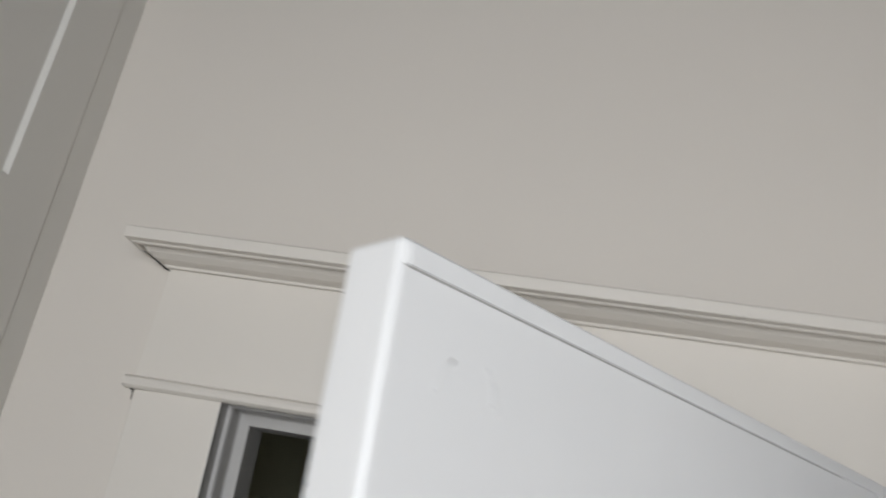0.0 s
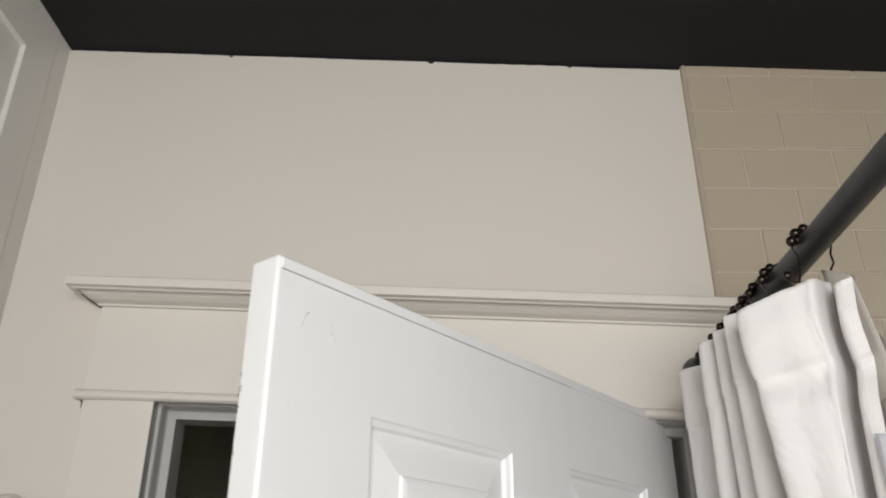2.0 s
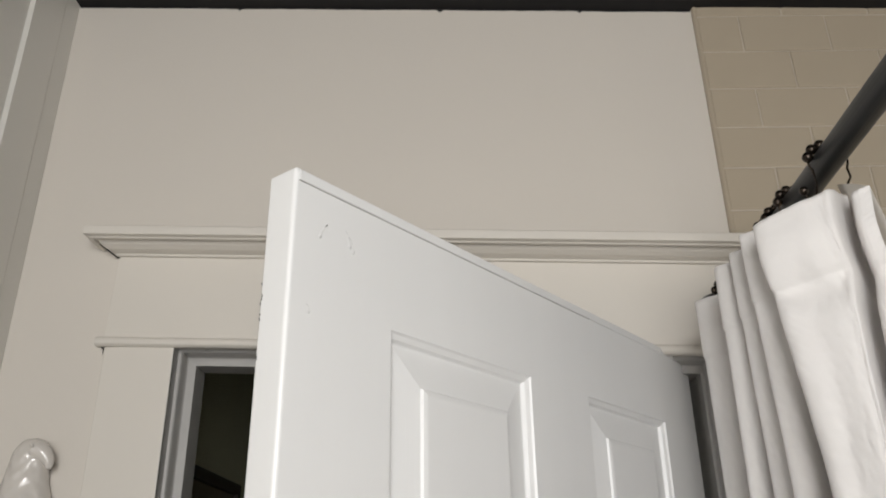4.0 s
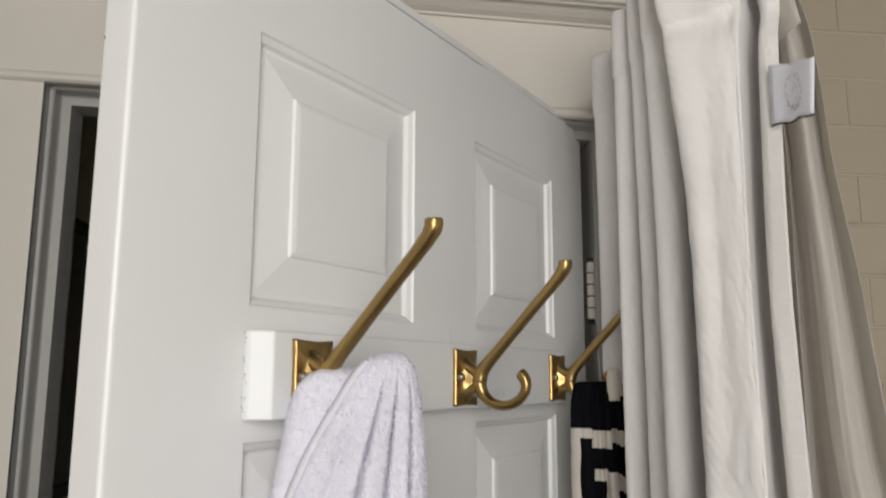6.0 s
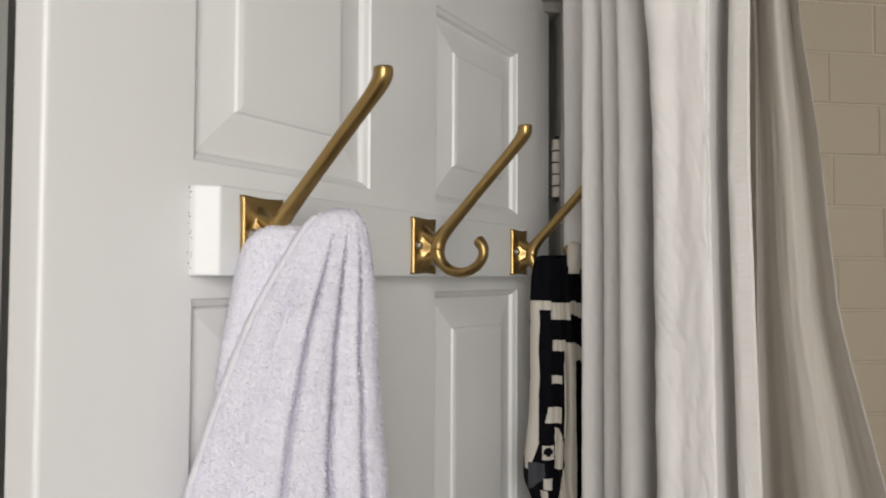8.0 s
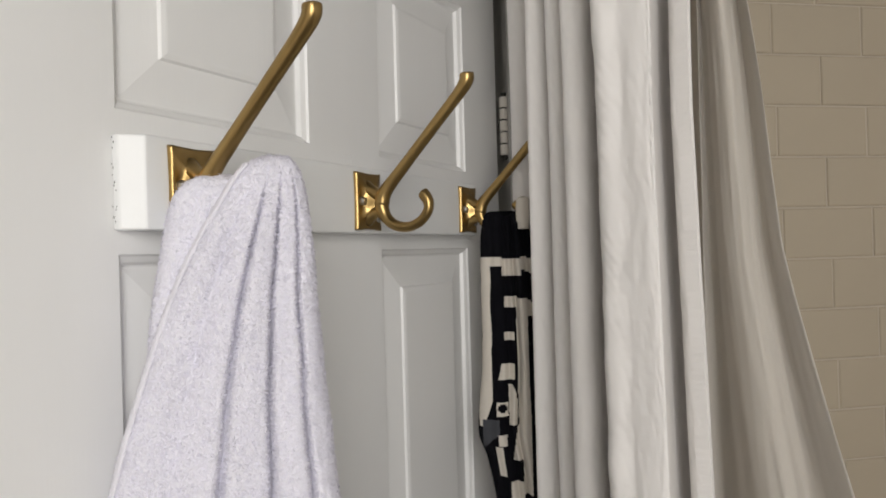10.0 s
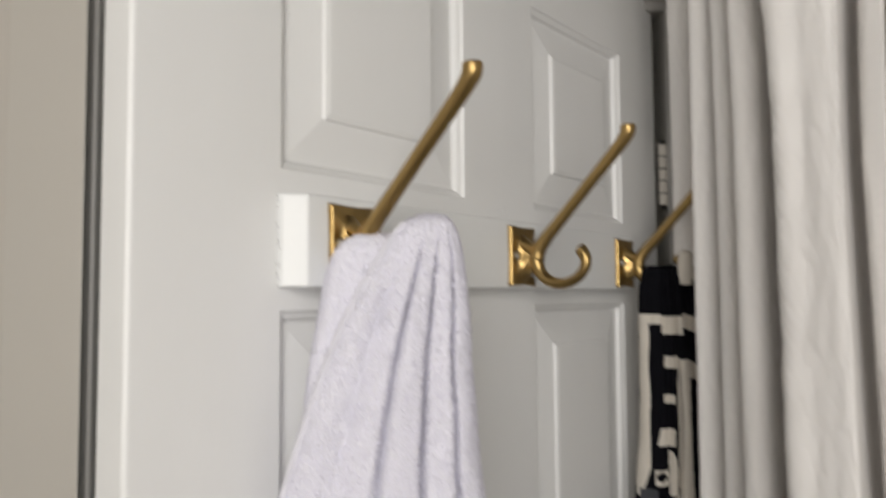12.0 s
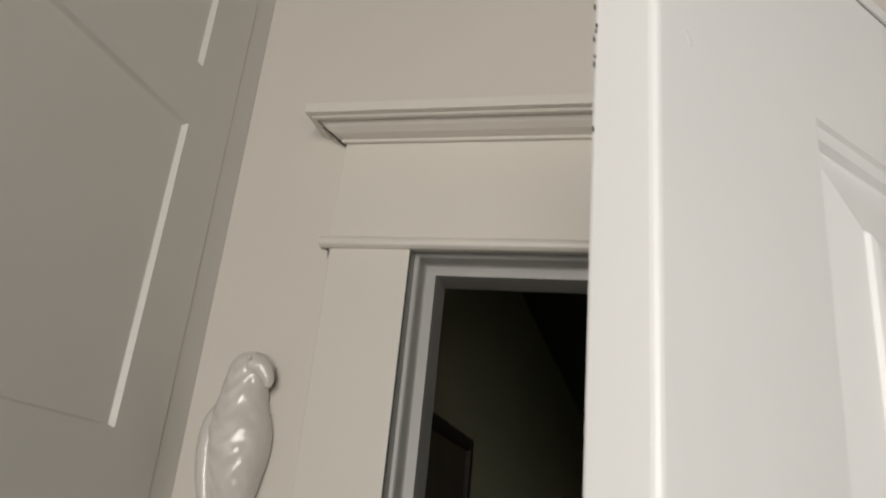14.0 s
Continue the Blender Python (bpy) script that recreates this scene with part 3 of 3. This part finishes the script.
# ---- printed garment on the third hook ----
def printed(a, b):
    """Which cloth shows at a across (0 to 1) and b down (0 to 15)."""
    x, y = 80 + 325 * a, b * 100
    rect = lambda x0, x1, y0, y1: x0 <= x <= x1 and y0 <= y <= y1
    if rect(85, 160, 1150, 1310) and (x - 85) < (1310 - y) * 0.9:
        return 2
    if rect(258, 337, -40, 62 + 0.25 * (x - 258)):
        return 1
    if rect(92, 188, 252, 300) or rect(188, 272, 264, 356):
        return 1
    if rect(272, 357, 250 + (x - 272) * 0.35, 322 + (x - 272) * 0.55):
        return 1
    wob = 6 * math.sin(y * 0.021)
    if rect(88 + wob, 134 + wob * 0.4, 252, 760) or rect(60 - (900 - y) * 0.04, 132 - max(0, y - 1050) * 0.30, 740, 1190):
        return 1
    if rect(195, 250, 475, 535) or rect(190, 235, 660, 706) or rect(160 + (925 - y) * 0.2, 232, 842, 925):
        return 1
    if rect(246, 296 + max(0, y - 900) * 0.02, 482, 1180) or (y > 1180 and rect(262, 300, 1180, 1560)):
        return 1
    if rect(290, 372, 482 + (x - 290) * 0.9, 575 + (x - 290) * 0.5) or rect(343, 376, 545, 890 - (x - 343) * 1.5):
        return 1
    if rect(148, 200, 1050, 1130) and (x - 175) ** 2 + (y - 1085) ** 2 > 500:
        return 1
    if rect(204, 240 - max(0, 1010 - y) * 0.3, 955, 1180) or rect(154, 192, 1230, 1292) or rect(140 + (y - 1300) * 0.12, 172 + (y - 1300) * 0.1, 1300, 1460):
        return 1
    if y > 1180 and rect(218, 272 - (y - 1180) * 0.05, 1180, 1370) and (x - 218) > (1370 - y) * 0.12:
        return 1
    if rect(384, 404, 1010 + (404 - x) * 3, 1430):
        return 1
    if y > 1400 and rect(205, 262, 1480, 1600):
        return 1
    return 0


def garment():
    g = thing("printed_garment", "black and cream geometric print swimsuit hung from a hook", "garment")
    cx, cy = DL(0.157, 0.080, 0)[:2]
    az = math.atan2(cx - 0.155, cy - 0.03)
    rx, ry, ax, ay = math.cos(az), -math.sin(az), math.sin(az), math.cos(az)
    sec = [(1.684, -0.024, 0.020, 0.008), (1.681, -0.030, 0.026, 0.016), (1.668, -0.034, 0.030, 0.020), (1.650, -0.036, 0.033, 0.017), (1.610, -0.037, 0.037, 0.019), (1.560, -0.037, 0.041, 0.020), (1.500, -0.038, 0.044, 0.021), (1.460, -0.042, 0.045, 0.021), (1.420, -0.044, 0.045, 0.021), (1.390, -0.034, 0.045, 0.021), (1.330, -0.024, 0.046, 0.020), (1.22, -0.020, 0.045, 0.018), (1.12, -0.016, 0.040, 0.014), (1.112, -0.010, 0.034, 0.008)]
    sec = [(z - 0.022, l, r, h) for z, l, r, h in sec]
    line = smooth_line(sec, 20)
    n = 340
    rings = []
    for z, l, r, h in line:
        ring = []
        for k in range(n):
            th = 2 * math.pi * k / n
            c, s = math.cos(th), math.sin(th)
            px = math.copysign(abs(c) ** 0.85, c)
            pa = math.copysign(abs(s) ** 0.85, s)
            x = (l + r) / 2 + (r - l) / 2 * px
            u = 0.5 + 0.5 * px
            fold = 1
            if s < 0:
                fold = 1 - 0.35 * math.exp(-((u - 0.40) / 0.05) ** 2) - 0.45 * math.exp(-((u - 0.53) / 0.035) ** 2) + 0.18 * math.exp(-((u - 0.62) / 0.05) ** 2) - 0.40 * math.exp(-((u - 0.74 - 0.1 * (1.6 - z)) / 0.04) ** 2) - 0.2 * math.exp(-((u - 0.17) / 0.05) ** 2)
            top = 0.002 * math.exp(-((u - 0.82) / 0.12) ** 2) - 0.006 * math.exp(-((u - 0.45) / 0.15) ** 2)
            a = h * pa * fold
            ring.append((cx + rx * x + ax * a, cy + ry * x + ay * a, z + top * ease(1.60, 1.668, z)))
        rings.append(ring)
    bm = bmesh.new()
    rows = loft(bm, rings)
    bm.faces.ensure_lookup_table()
    for f in bm.faces:
        c = f.calc_center_median()
        q = (c.x - cx) * rx + (c.y - cy) * ry
        a = (q + 0.040) / 0.086
        b = (1.662 - c.z) / 0.0213
        f.material_index = printed(a, b)
    part("garment_body", bm, [INK, CREAM, SLATE], g, smooth=True)
    # rounded cream strap over the hook
    bm = bmesh.new()
    strap = smooth_line([(0.014, 1.640, 0.0075), (0.0145, 1.656, 0.0080), (0.0150, 1.668, 0.0080), (0.0155, 1.6755, 0.0070), (0.0155, 1.6780, 0.0020)], 5)
    loft(bm, [[(cx + rx * (q + w * math.cos(a)) + ax * (-0.016 + w * 0.9 * math.sin(a)), cy + ry * (q + w * math.cos(a)) + ay * (-0.016 + w * 0.9 * math.sin(a)), z) for a in np.linspace(0, 2 * math.pi, 20, endpoint=False)] for q, z, w in strap])
    part("strap", bm, CREAM, g, "cream rounded strap", smooth=True)
    return g


garment()


# ---- shower rod, rings, curtain and liner ----
ROD0, ROD1 = Vector((0.474, 1.024, 2.094)), Vector((0.389, -1.27, 2.200))
rod_at = lambda y: ROD0 + (ROD1 - ROD0) * ((y - ROD0.y) / (ROD1.y - ROD0.y))


def shower_rod():
    r = thing("shower_rod", "matt black metal shower curtain rod", "curtain rod")
    bm = bmesh.new()
    tube(bm, [(*ROD0, 0.0135), (*ROD1, 0.0135)], 24)
    part("rod", bm, ROD, r, smooth=True)
    bm = bmesh.new()
    tube(bm, [(ROD0.x, 1.0455, ROD0.z, 0.024), (ROD0.x, 1.034, ROD0.z, 0.024), (ROD0.x, 1.028, ROD0.z, 0.0225), (ROD0.x, 1.018, ROD0.z, 0.020), (ROD0.x, 0.995, ROD0.z, 0.018)], 24)
    part("flange", bm, ROD, r, smooth=True)
    return r


shower_rod()


def curtain_ring():
    c = thing("curtain_ring", "bronze roller curtain ring with round beads", "curtain ring", group="rings on the shower rod")
    R = 0.0185
    arc = [(R * math.sin(a), 0, R * math.cos(a), 0.0011) for a in np.linspace(-2.2, 2.0, 22)]
    bm = bmesh.new()
    tail = [(arc[-1][0] + 0.002, 0, arc[-1][2] - 0.010, 0.0011), (0.013, 0, -0.030, 0.0011), (0.018, 0, -0.041, 0.0011), (0.026, 0, -0.043, 0.0011), (0.031, 0, -0.036, 0.0011)]
    head = [(-0.026, 0, -0.034, 0.0011), (-0.022, 0, -0.041, 0.0011), (-0.015, 0, -0.039, 0.0011), (-0.013, 0, -0.026, 0.0011)]
    tube(bm, head + arc + tail, 8)
    part("wire", bm, BEAD, c, smooth=True)
    for k, a in enumerate(np.linspace(-1.35, 0.75, 5)):
        bm = bmesh.new()
        ball(bm, (R * math.sin(a), 0, R * math.cos(a)), 0.0054, 14)
        part("bead", bm, BEAD, c, smooth=True)
    for p in ((-0.026, 0, -0.033), (0.031, 0, -0.035)):
        bm = bmesh.new()
        ball(bm, p, 0.0045, 14)
        part("end_bead", bm, BEAD, c, smooth=True)
    return c


ring0 = curtain_ring()
for k, (y, tilt, yaw) in enumerate(((0.640, 4, -6), (0.728, -3, 5), (0.770, 5, 8), (0.800, -2, -4), (0.835, 3, 6), (0.885, -4, 3), (0.925, 2, -7), (0.975, 3, 2))):
    m = Matrix.Translation(rod_at(y)) @ pose(0, 0, 0, 0, tilt, yaw)
    if k == 0:
        ring0.matrix_basis = m
    else:
        copy_thing(ring0, m)

TOPP = ((0.480, 1.000), (0.465, 0.960), (0.402, 0.900), (0.425, 0.880), (0.462, 0.895), (0.458, 0.840), (0.390, 0.785), (0.405, 0.765), (0.445, 0.780), (0.442, 0.765), (0.392, 0.742), (0.405, 0.728), (0.440, 0.742), (0.440, 0.722), (0.385, 0.692), (0.405, 0.677), (0.445, 0.690), (0.445, 0.672), (0.378, 0.640), (0.402, 0.614), (0.428, 0.604), (0.440, 0.608), (0.466, 0.636), (0.474, 0.634), (0.453, 0.600), (0.464, 0.592))
LOWP = ((0.490, 1.010), (0.480, 0.995), (0.424, 0.960), (0.445, 0.945), (0.475, 0.950), (0.470, 0.890), (0.405, 0.831), (0.418, 0.818), (0.466, 0.838), (0.464, 0.815), (0.408, 0.776), (0.420, 0.760), (0.462, 0.780), (0.462, 0.762), (0.402, 0.716), (0.414, 0.698), (0.466, 0.748), (0.470, 0.722), (0.400, 0.636), (0.408, 0.606), (0.419, 0.586), (0.425, 0.591), (0.460, 0.640), (0.476, 0.640), (0.446, 0.599), (0.450, 0.579))


def curtain():
    c = thing("shower_curtain", "white cotton shower curtain drawn together in deep folds", "curtain")
    top, low = smooth_line(TOPP, 16), smooth_line(LOWP, 16)
    n = len(top)
    bm = bmesh.new()
    rings = []
    zs = [2.064 - 0.004 * k for k in range(5)] + list(np.linspace(2.044, 1.30, 240)) + list(np.linspace(1.27, 0.22, 24))
    for z in zs:
        w = ease(2.06, 1.74, z) ** 0.8
        ring = []
        for i in range(n):
            u = i / (n - 1)
            p = top[i] * (1 - w) + low[i] * w
            fl = 1 + 0.10 * max(0, 1.70 - z)
            mid = 0.462
            x = mid + (p[0] - mid) * fl
            y = p[1] - 0.055 * max(0, 1.72 - z) * u * ease(0.2, 0.7, z)
            k = 0.0030 * wobble(u * 11, z * 1.5, 3) + 0.0008 * wobble(u * 30, z * 5 + u * 25, 7) + 0.0005 * wobble(u * 60, z * 24 - u * 60, 11) + 0.0004 * wobble(u * 150, z * 90 + u * 90, 17) + 0.0005 * wobble(u * 90 + z * 70, z * 210, 4)
            k += 0.0008 * wobble(u * 34, z * 7, 13) * ease(0.66, 0.74, u) * ease(0.995, 0.93, u)
            # fine crinkles curving off the edge of the widest fold
            edge = math.exp(-((u - 0.732) / 0.011) ** 2)
            k += 0.0006 * edge * math.sin(z * 520 + u * 620 + 3 * wobble(u * 9, z * 11, 2)) * ease(0.05, 0.5, wobble(3, z * 9, 8) + 0.25)
            k += 0.0035 * math.exp(-((u - 0.735) / 0.02) ** 2) * wobble(1, z * 26, 5)
            k -= 0.0075 * math.exp(-((z - 1.985 - 0.012 * wobble(u * 20, 2, 2)) / 0.022) ** 2) * ease(0.70, 0.75, u)
            k += 0.0040 * math.exp(-((z - 2.03) / 0.025) ** 2) * ease(0.70, 0.75, u)
            hem = 0.0026 if z > 1.992 else 0
            dz = (0.012 + 0.016 * ease(0.67, 0.71, u)) * (0.462 - p[0]) / 0.09 + 0.006 * ease(0.67, 0.71, u) + 0.012 * ease(0.88, 0.95, u)
            ring.append((x - k - hem, y - k - hem, z + 0.010 * ease(0.60, 0.78, u) * ease(1.9, 2.06, z) - dz * ease(1.9, 2.06, z)))
        rings.append(ring)
    loft(bm, rings, closed=False)
    ob = part("curtain_cloth", bm, CURT, c, smooth=True)
    so = ob.modifiers.new("thick", "SOLIDIFY")
    so.thickness = 0.0012
    # stitched side hem
    bm = bmesh.new()
    e = [r[-1] for r in rings]
    f = [r[-10] for r in rings]
    rows = []
    for a, b in zip(e, f):
        a, b = Vector(a), Vector(b)
        d = (a - b).normalized()
        s = Vector((-d.y, d.x, 0))
        rows.append([a + s * 0.0016 + d * 0.001, a - s * 0.0016 + d * 0.001, b - s * 0.0016, b + s * 0.0016])
    loft(bm, rows)
    part("side_hem", bm, CURT, c, smooth=False)
    return c


curtain()


def liner():
    c = thing("curtain_liner", "thin off-white shower curtain liner hanging inside the bath", "curtain liner")
    n = 64
    bm = bmesh.new()
    rings = []
    edge = smooth_line([(2.062, 0.494, 0.628), (2.00, 0.497, 0.600), (1.94, 0.500, 0.584), (1.838, 0.500, 0.570), (1.744, 0.500, 0.550), (1.65, 0.501, 0.536), (1.599, 0.502, 0.526), (1.50, 0.506, 0.492), (1.40, 0.510, 0.455), (1.2, 0.52, 0.40), (0.9, 0.53, 0.34), (0.5, 0.535, 0.30), (0.2, 0.54, 0.28)], 12)
    edge = [(z, ex, ey + 0.013) for z, ex, ey in edge]
    for z, ex, ey in edge:
        ring = []
        for i in range(n):
            u = i / (n - 1)
            sx, sy = 0.486, 0.664 - 0.030 * ease(2.06, 1.85, z)
            x = sx + (ex - sx) * u + 0.007 * math.sin(u * 9.5 + 0.6) * ease(2.06, 1.9, z)
            y = sy + (ey - sy) * u + 0.010 * math.sin(u * 9.5 + 0.2) * ease(2.06, 1.9, z)
            k = 0.0018 * wobble(u * 6, z * 3, 5) + 0.0018 * wobble(u * 13, z * 0.9, 21) * ease(2.05, 1.85, z) + 0.0008 * wobble(u * 40, z * 14, 3)
            ring.append((x + k, y + k, z - 0.02 * u * ease(2.0, 2.06, z)))
        rings.append(ring)
    # returning layer on the bath side
    for r, (z, ex, ey) in zip(rings, edge):
        for i in range(1, 40):
            u = i / 39
            r.append((ex + 0.030 * u + 0.012 * math.sin(u * 9), ey + (0.34 + 0.10 * (2.06 - z)) * u + 0.01 * math.sin(u * 14), r[-1][2]))
    loft(bm, rings, closed=False)
    ob = part("liner_cloth", bm, LINER, c, smooth=True)
    so = ob.modifiers.new("thick", "SOLIDIFY")
    so.thickness = 0.0008
    # folded corner of the heading
    bm = bmesh.new()
    rows = []
    for k in range(9):
        w = k / 8
        a = Vector((0.468, 0.645, 2.088)).lerp(Vector((0.468, 0.610, 1.948)), w)
        b = Vector((0.472, 0.604, 2.064)).lerp(Vector((0.472, 0.572, 1.953)), w)
        rows.append([a.lerp(b, j / 5) + Vector((0, -0.003 * math.sin(j / 5 * math.pi), 0)) for j in range(6)])
    loft(bm, rows, closed=False)
    ob = part("folded_heading", bm, LINER, c, smooth=True)
    so = ob.modifiers.new("thick", "SOLIDIFY")
    so.thickness = 0.0016
    # sewn label with a glittering emblem
    tl, tr, br, bl = Vector((0.4475, 0.5820, 1.9175)), Vector((0.4490, 0.5190, 1.8990)), Vector((0.4480, 0.5235, 1.8570)), Vector((0.4475, 0.5830, 1.8675))
    bm = bmesh.new()
    rows = []
    for j in range(9):
        v = j / 8
        rows.append([(tl.lerp(tr, i / 12)).lerp(bl.lerp(br, i / 12), v) + Vector((0.0025 * math.sin(i / 12 * 5), 0, 0.0008 * math.sin(i))) for i in range(13)])
    loft(bm, rows, closed=False)
    lab = part("label", bm, LABEL, c, "pale lilac satin label with silver emblem", smooth=True)
    so = lab.modifiers.new("thick", "SOLIDIFY")
    so.thickness = 0.0007
    bm = bmesh.new()
    tube(bm, [(*(bl.lerp(br, i / 12) + Vector((0.0025 * math.sin(i / 12 * 5), 0, 0.0008 * math.sin(i)))), 0.0009) for i in range(13)], 6)
    part("label_edge", bm, INK, lab, "black stitched edge")
    rng = random.Random(5)
    cen = (tl + tr + br + bl) / 4
    eu, ev = (tr - tl).normalized(), (bl - tl).normalized()
    nn = eu.cross(ev).normalized()
    if nn.x > 0:
        nn = -nn
    bm = bmesh.new()
    for k in range(150):
        a = rng.uniform(0, 6.283)
        q = rng.choice((rng.uniform(0.0125, 0.0155), rng.uniform(0.0, 0.012))) if k % 3 == 0 else rng.uniform(0.0120, 0.0160)
        p = cen + eu * q * math.cos(a) + ev * q * math.sin(a)
        u = (p - tl).dot(eu) / (tr - tl).length
        p += Vector((0.0025 * math.sin(u * 5), 0, 0)) + nn * 0.0005
        bmesh.ops.create_icosphere(bm, subdivisions=1, radius=rng.uniform(0.0003, 0.0007), matrix=Matrix.Translation(p))
    part("emblem", bm, GLIT, lab, "silver thread emblem")
    return c


liner()


# ---- ceramic parrot: one plain shape on the wall ----
def parrot():
    bm = bmesh.new()
    # centre x, z, half width, depth out of the wall
    sec = [(-0.4690, 1.9240, 0.004, 0.008), (-0.4690, 1.9210, 0.013, 0.018), (-0.4690, 1.9120, 0.0210, 0.026), (-0.4700, 1.8980, 0.0255, 0.030), (-0.4710, 1.8830, 0.0265, 0.031), (-0.4715, 1.8680, 0.0285, 0.033), (-0.4705, 1.8520, 0.0330, 0.036), (-0.4690, 1.8330, 0.0370, 0.039), (-0.4680, 1.8130, 0.0360, 0.039), (-0.4660, 1.7930, 0.0310, 0.036), (-0.4640, 1.7730, 0.0250, 0.031), (-0.4620, 1.7530, 0.0205, 0.025), (-0.4605, 1.7330, 0.0190, 0.021), (-0.4595, 1.7130, 0.0178, 0.018), (-0.4580, 1.6830, 0.0150, 0.015), (-0.4560, 1.6580, 0.0105, 0.012), (-0.4540, 1.6380, 0.0045, 0.007)]
    line = smooth_line(sec, 9)
    n = 56
    loft(bm, [[(x + h * math.cos(2 * math.pi * k / n), WY - 0.012 - (d - 0.008) * max(-0.4, math.sin(2 * math.pi * k / n)) + 0.0008 * wobble(k * 0.28, z * 30, 1) + 0.0011 * math.sin(z * 260 + 1.5 * math.sin(k * 0.5)) * math.sin(k * 0.56 + z * 60) * ease(1.925, 1.90, z), z) for k in range(n)] for x, z, h, d in line])
    # beak, wing and foot
    tube(bm, smooth_line([(-0.460, WY - 0.022, 1.907, 0.0140), (-0.452, WY - 0.023, 1.904, 0.0122), (-0.4450, WY - 0.023, 1.898, 0.0095), (-0.4400, WY - 0.023, 1.890, 0.0066), (-0.4390, WY - 0.023, 1.882, 0.0035)], 4), 14)
    tube(bm, smooth_line([(-0.494, WY - 0.018, 1.862, 0.006), (-0.4960, WY - 0.025, 1.838, 0.0110), (-0.4940, WY - 0.027, 1.805, 0.0120), (-0.488, WY - 0.027, 1.772, 0.0100), (-0.481, WY - 0.025, 1.747, 0.0075), (-0.477, WY - 0.023, 1.729, 0.0035)], 5), 14)
    ball(bm, (-0.484, WY - 0.014, 1.736), 0.0075, 14)
    ball(bm, (-0.474, WY - 0.018, 1.732), 0.0060, 12)
    ball(bm, (-0.4600, WY - 0.0365, 1.911), 0.0030, 10)
    ob = link("parrot_wall_ornament", bm, CERAM, smooth=True)
    return tagged(ob, "glossy off-white ceramic parrot hung on the wall", "wall ornament")


parrot()


def switch():
    s = thing("light_switch", "brushed grey light switch plate with a rocker", "light switch")
    x0, x1, z0, z1 = -0.509, -0.426, 1.446, 1.570
    bm = bmesh.new()
    rings = [[(x, y, z) for x, z in ((x0 + o, z0 + o), (x1 - o, z0 + o), (x1 - o, z1 - o), (x0 + o, z1 - o))] for o, y in ((0, WY), (0, WY - 0.003), (0.009, WY - 0.0075), (0.010, WY - 0.0075))]
    loft(bm, rings)
    part("plate", bm, PLATE, s)
    bm = bmesh.new()
    rings = [[(x, y, z) for x, z in ((-0.484 + o, 1.476 + o), (-0.450 - o, 1.476 + o), (-0.450 - o, 1.542 - o), (-0.484 + o, 1.542 - o))] for o, y in ((0, WY - 0.0074), (0.0005, WY - 0.0085), (0.0025, WY - 0.0085), (0.003, WY - 0.0075), (0.0045, WY - 0.0075), (0.006, WY - 0.010))]
    loft(bm, rings)
    part("rocker", bm, ROCK, s, "grey plastic rocker")
    for z in (1.554, 1.462):
        bm = bmesh.new()
        loft(bm, [[(-0.467 + q * math.cos(k * 0.5236), y, z + q * math.sin(k * 0.5236)) for k in range(12)] for q, y in ((0.003, WY - 0.007), (0.003, WY - 0.0084), (0.002, WY - 0.009))])
        part("screw", bm, STEEL, s)
    return s


switch()


# ---- wall tiles round the bath ----
def tiles():
    TX, TF, JOINT = 0.5225, 1.036, 0.0026
    w, h = 0.1470, 0.0735
    wall = thing("wall_tiles", "glossy cream subway tiles in running bond", "tiled wall", kind="structure")
    part("grout_bed", boxes((0.519, 1.30, TF + 0.0022, WY - 0.0005, 0, CEIL - 0.0005)), GROUT, wall)
    made = {}

    def tile_data(tw, th):
        key = (round(tw, 3), round(th, 3))
        if key not in made:
            bm = bmesh.new()
            a, b = tw - JOINT, th - JOINT
            rows = loft(bm, [[(x, y, z) for x, z in ((o, o), (a - o, o), (a - o, b - o), (o, b - o))] for o, y in ((0, 0.006), (0, 0.0016), (0.0008, 0.0005), (0.0026, 0))], True, False)
            bm.faces.new(rows[-1])
            bmesh.ops.recalc_face_normals(bm, faces=bm.faces)
            me = bpy.data.meshes.new("tile")
            bm.to_mesh(me)
            bm.free()
            me.materials.append(TILE)
            made[key] = me
        return made[key]

    rng = random.Random(2)

    def put(x, z, tw, th):
        ob = new("tile", tile_data(tw, th))
        ob.parent = wall
        ob.location = (x, TF + rng.uniform(-0.0005, 0.0005), z)
        ob.rotation_euler = (rng.uniform(-0.006, 0.006), 0, rng.uniform(-0.006, 0.006))

    z, k = 2.548, 0
    while z > 1.15:
        first = (0.593 if k % 2 == 0 else 0.665) + 0.0026 * k   # the bond drifts a little
        put(TX, z, first - TX, h)
        x = first
        while x < 1.20:
            put(x, z, w, h)
            x += w
        z -= h
        k += 1
    # top liner and the rounded vertical edge
    x = TX
    while x < 1.2:
        put(x, 2.548 + h, w, 0.022)
        x += w
    bm = bmesh.new()
    loft(bm, [[(0.5170, WY, z), (0.5170, TF + 0.004, z), (0.5180, TF + 0.001, z), (0.5195, TF + 0.0002, z), (0.5215, TF, z), (0.5215, WY, z)] for z in (0.0, CEIL - 0.001)])
    part("edge_trim", bm, TILE, wall)
    return wall


tiles()
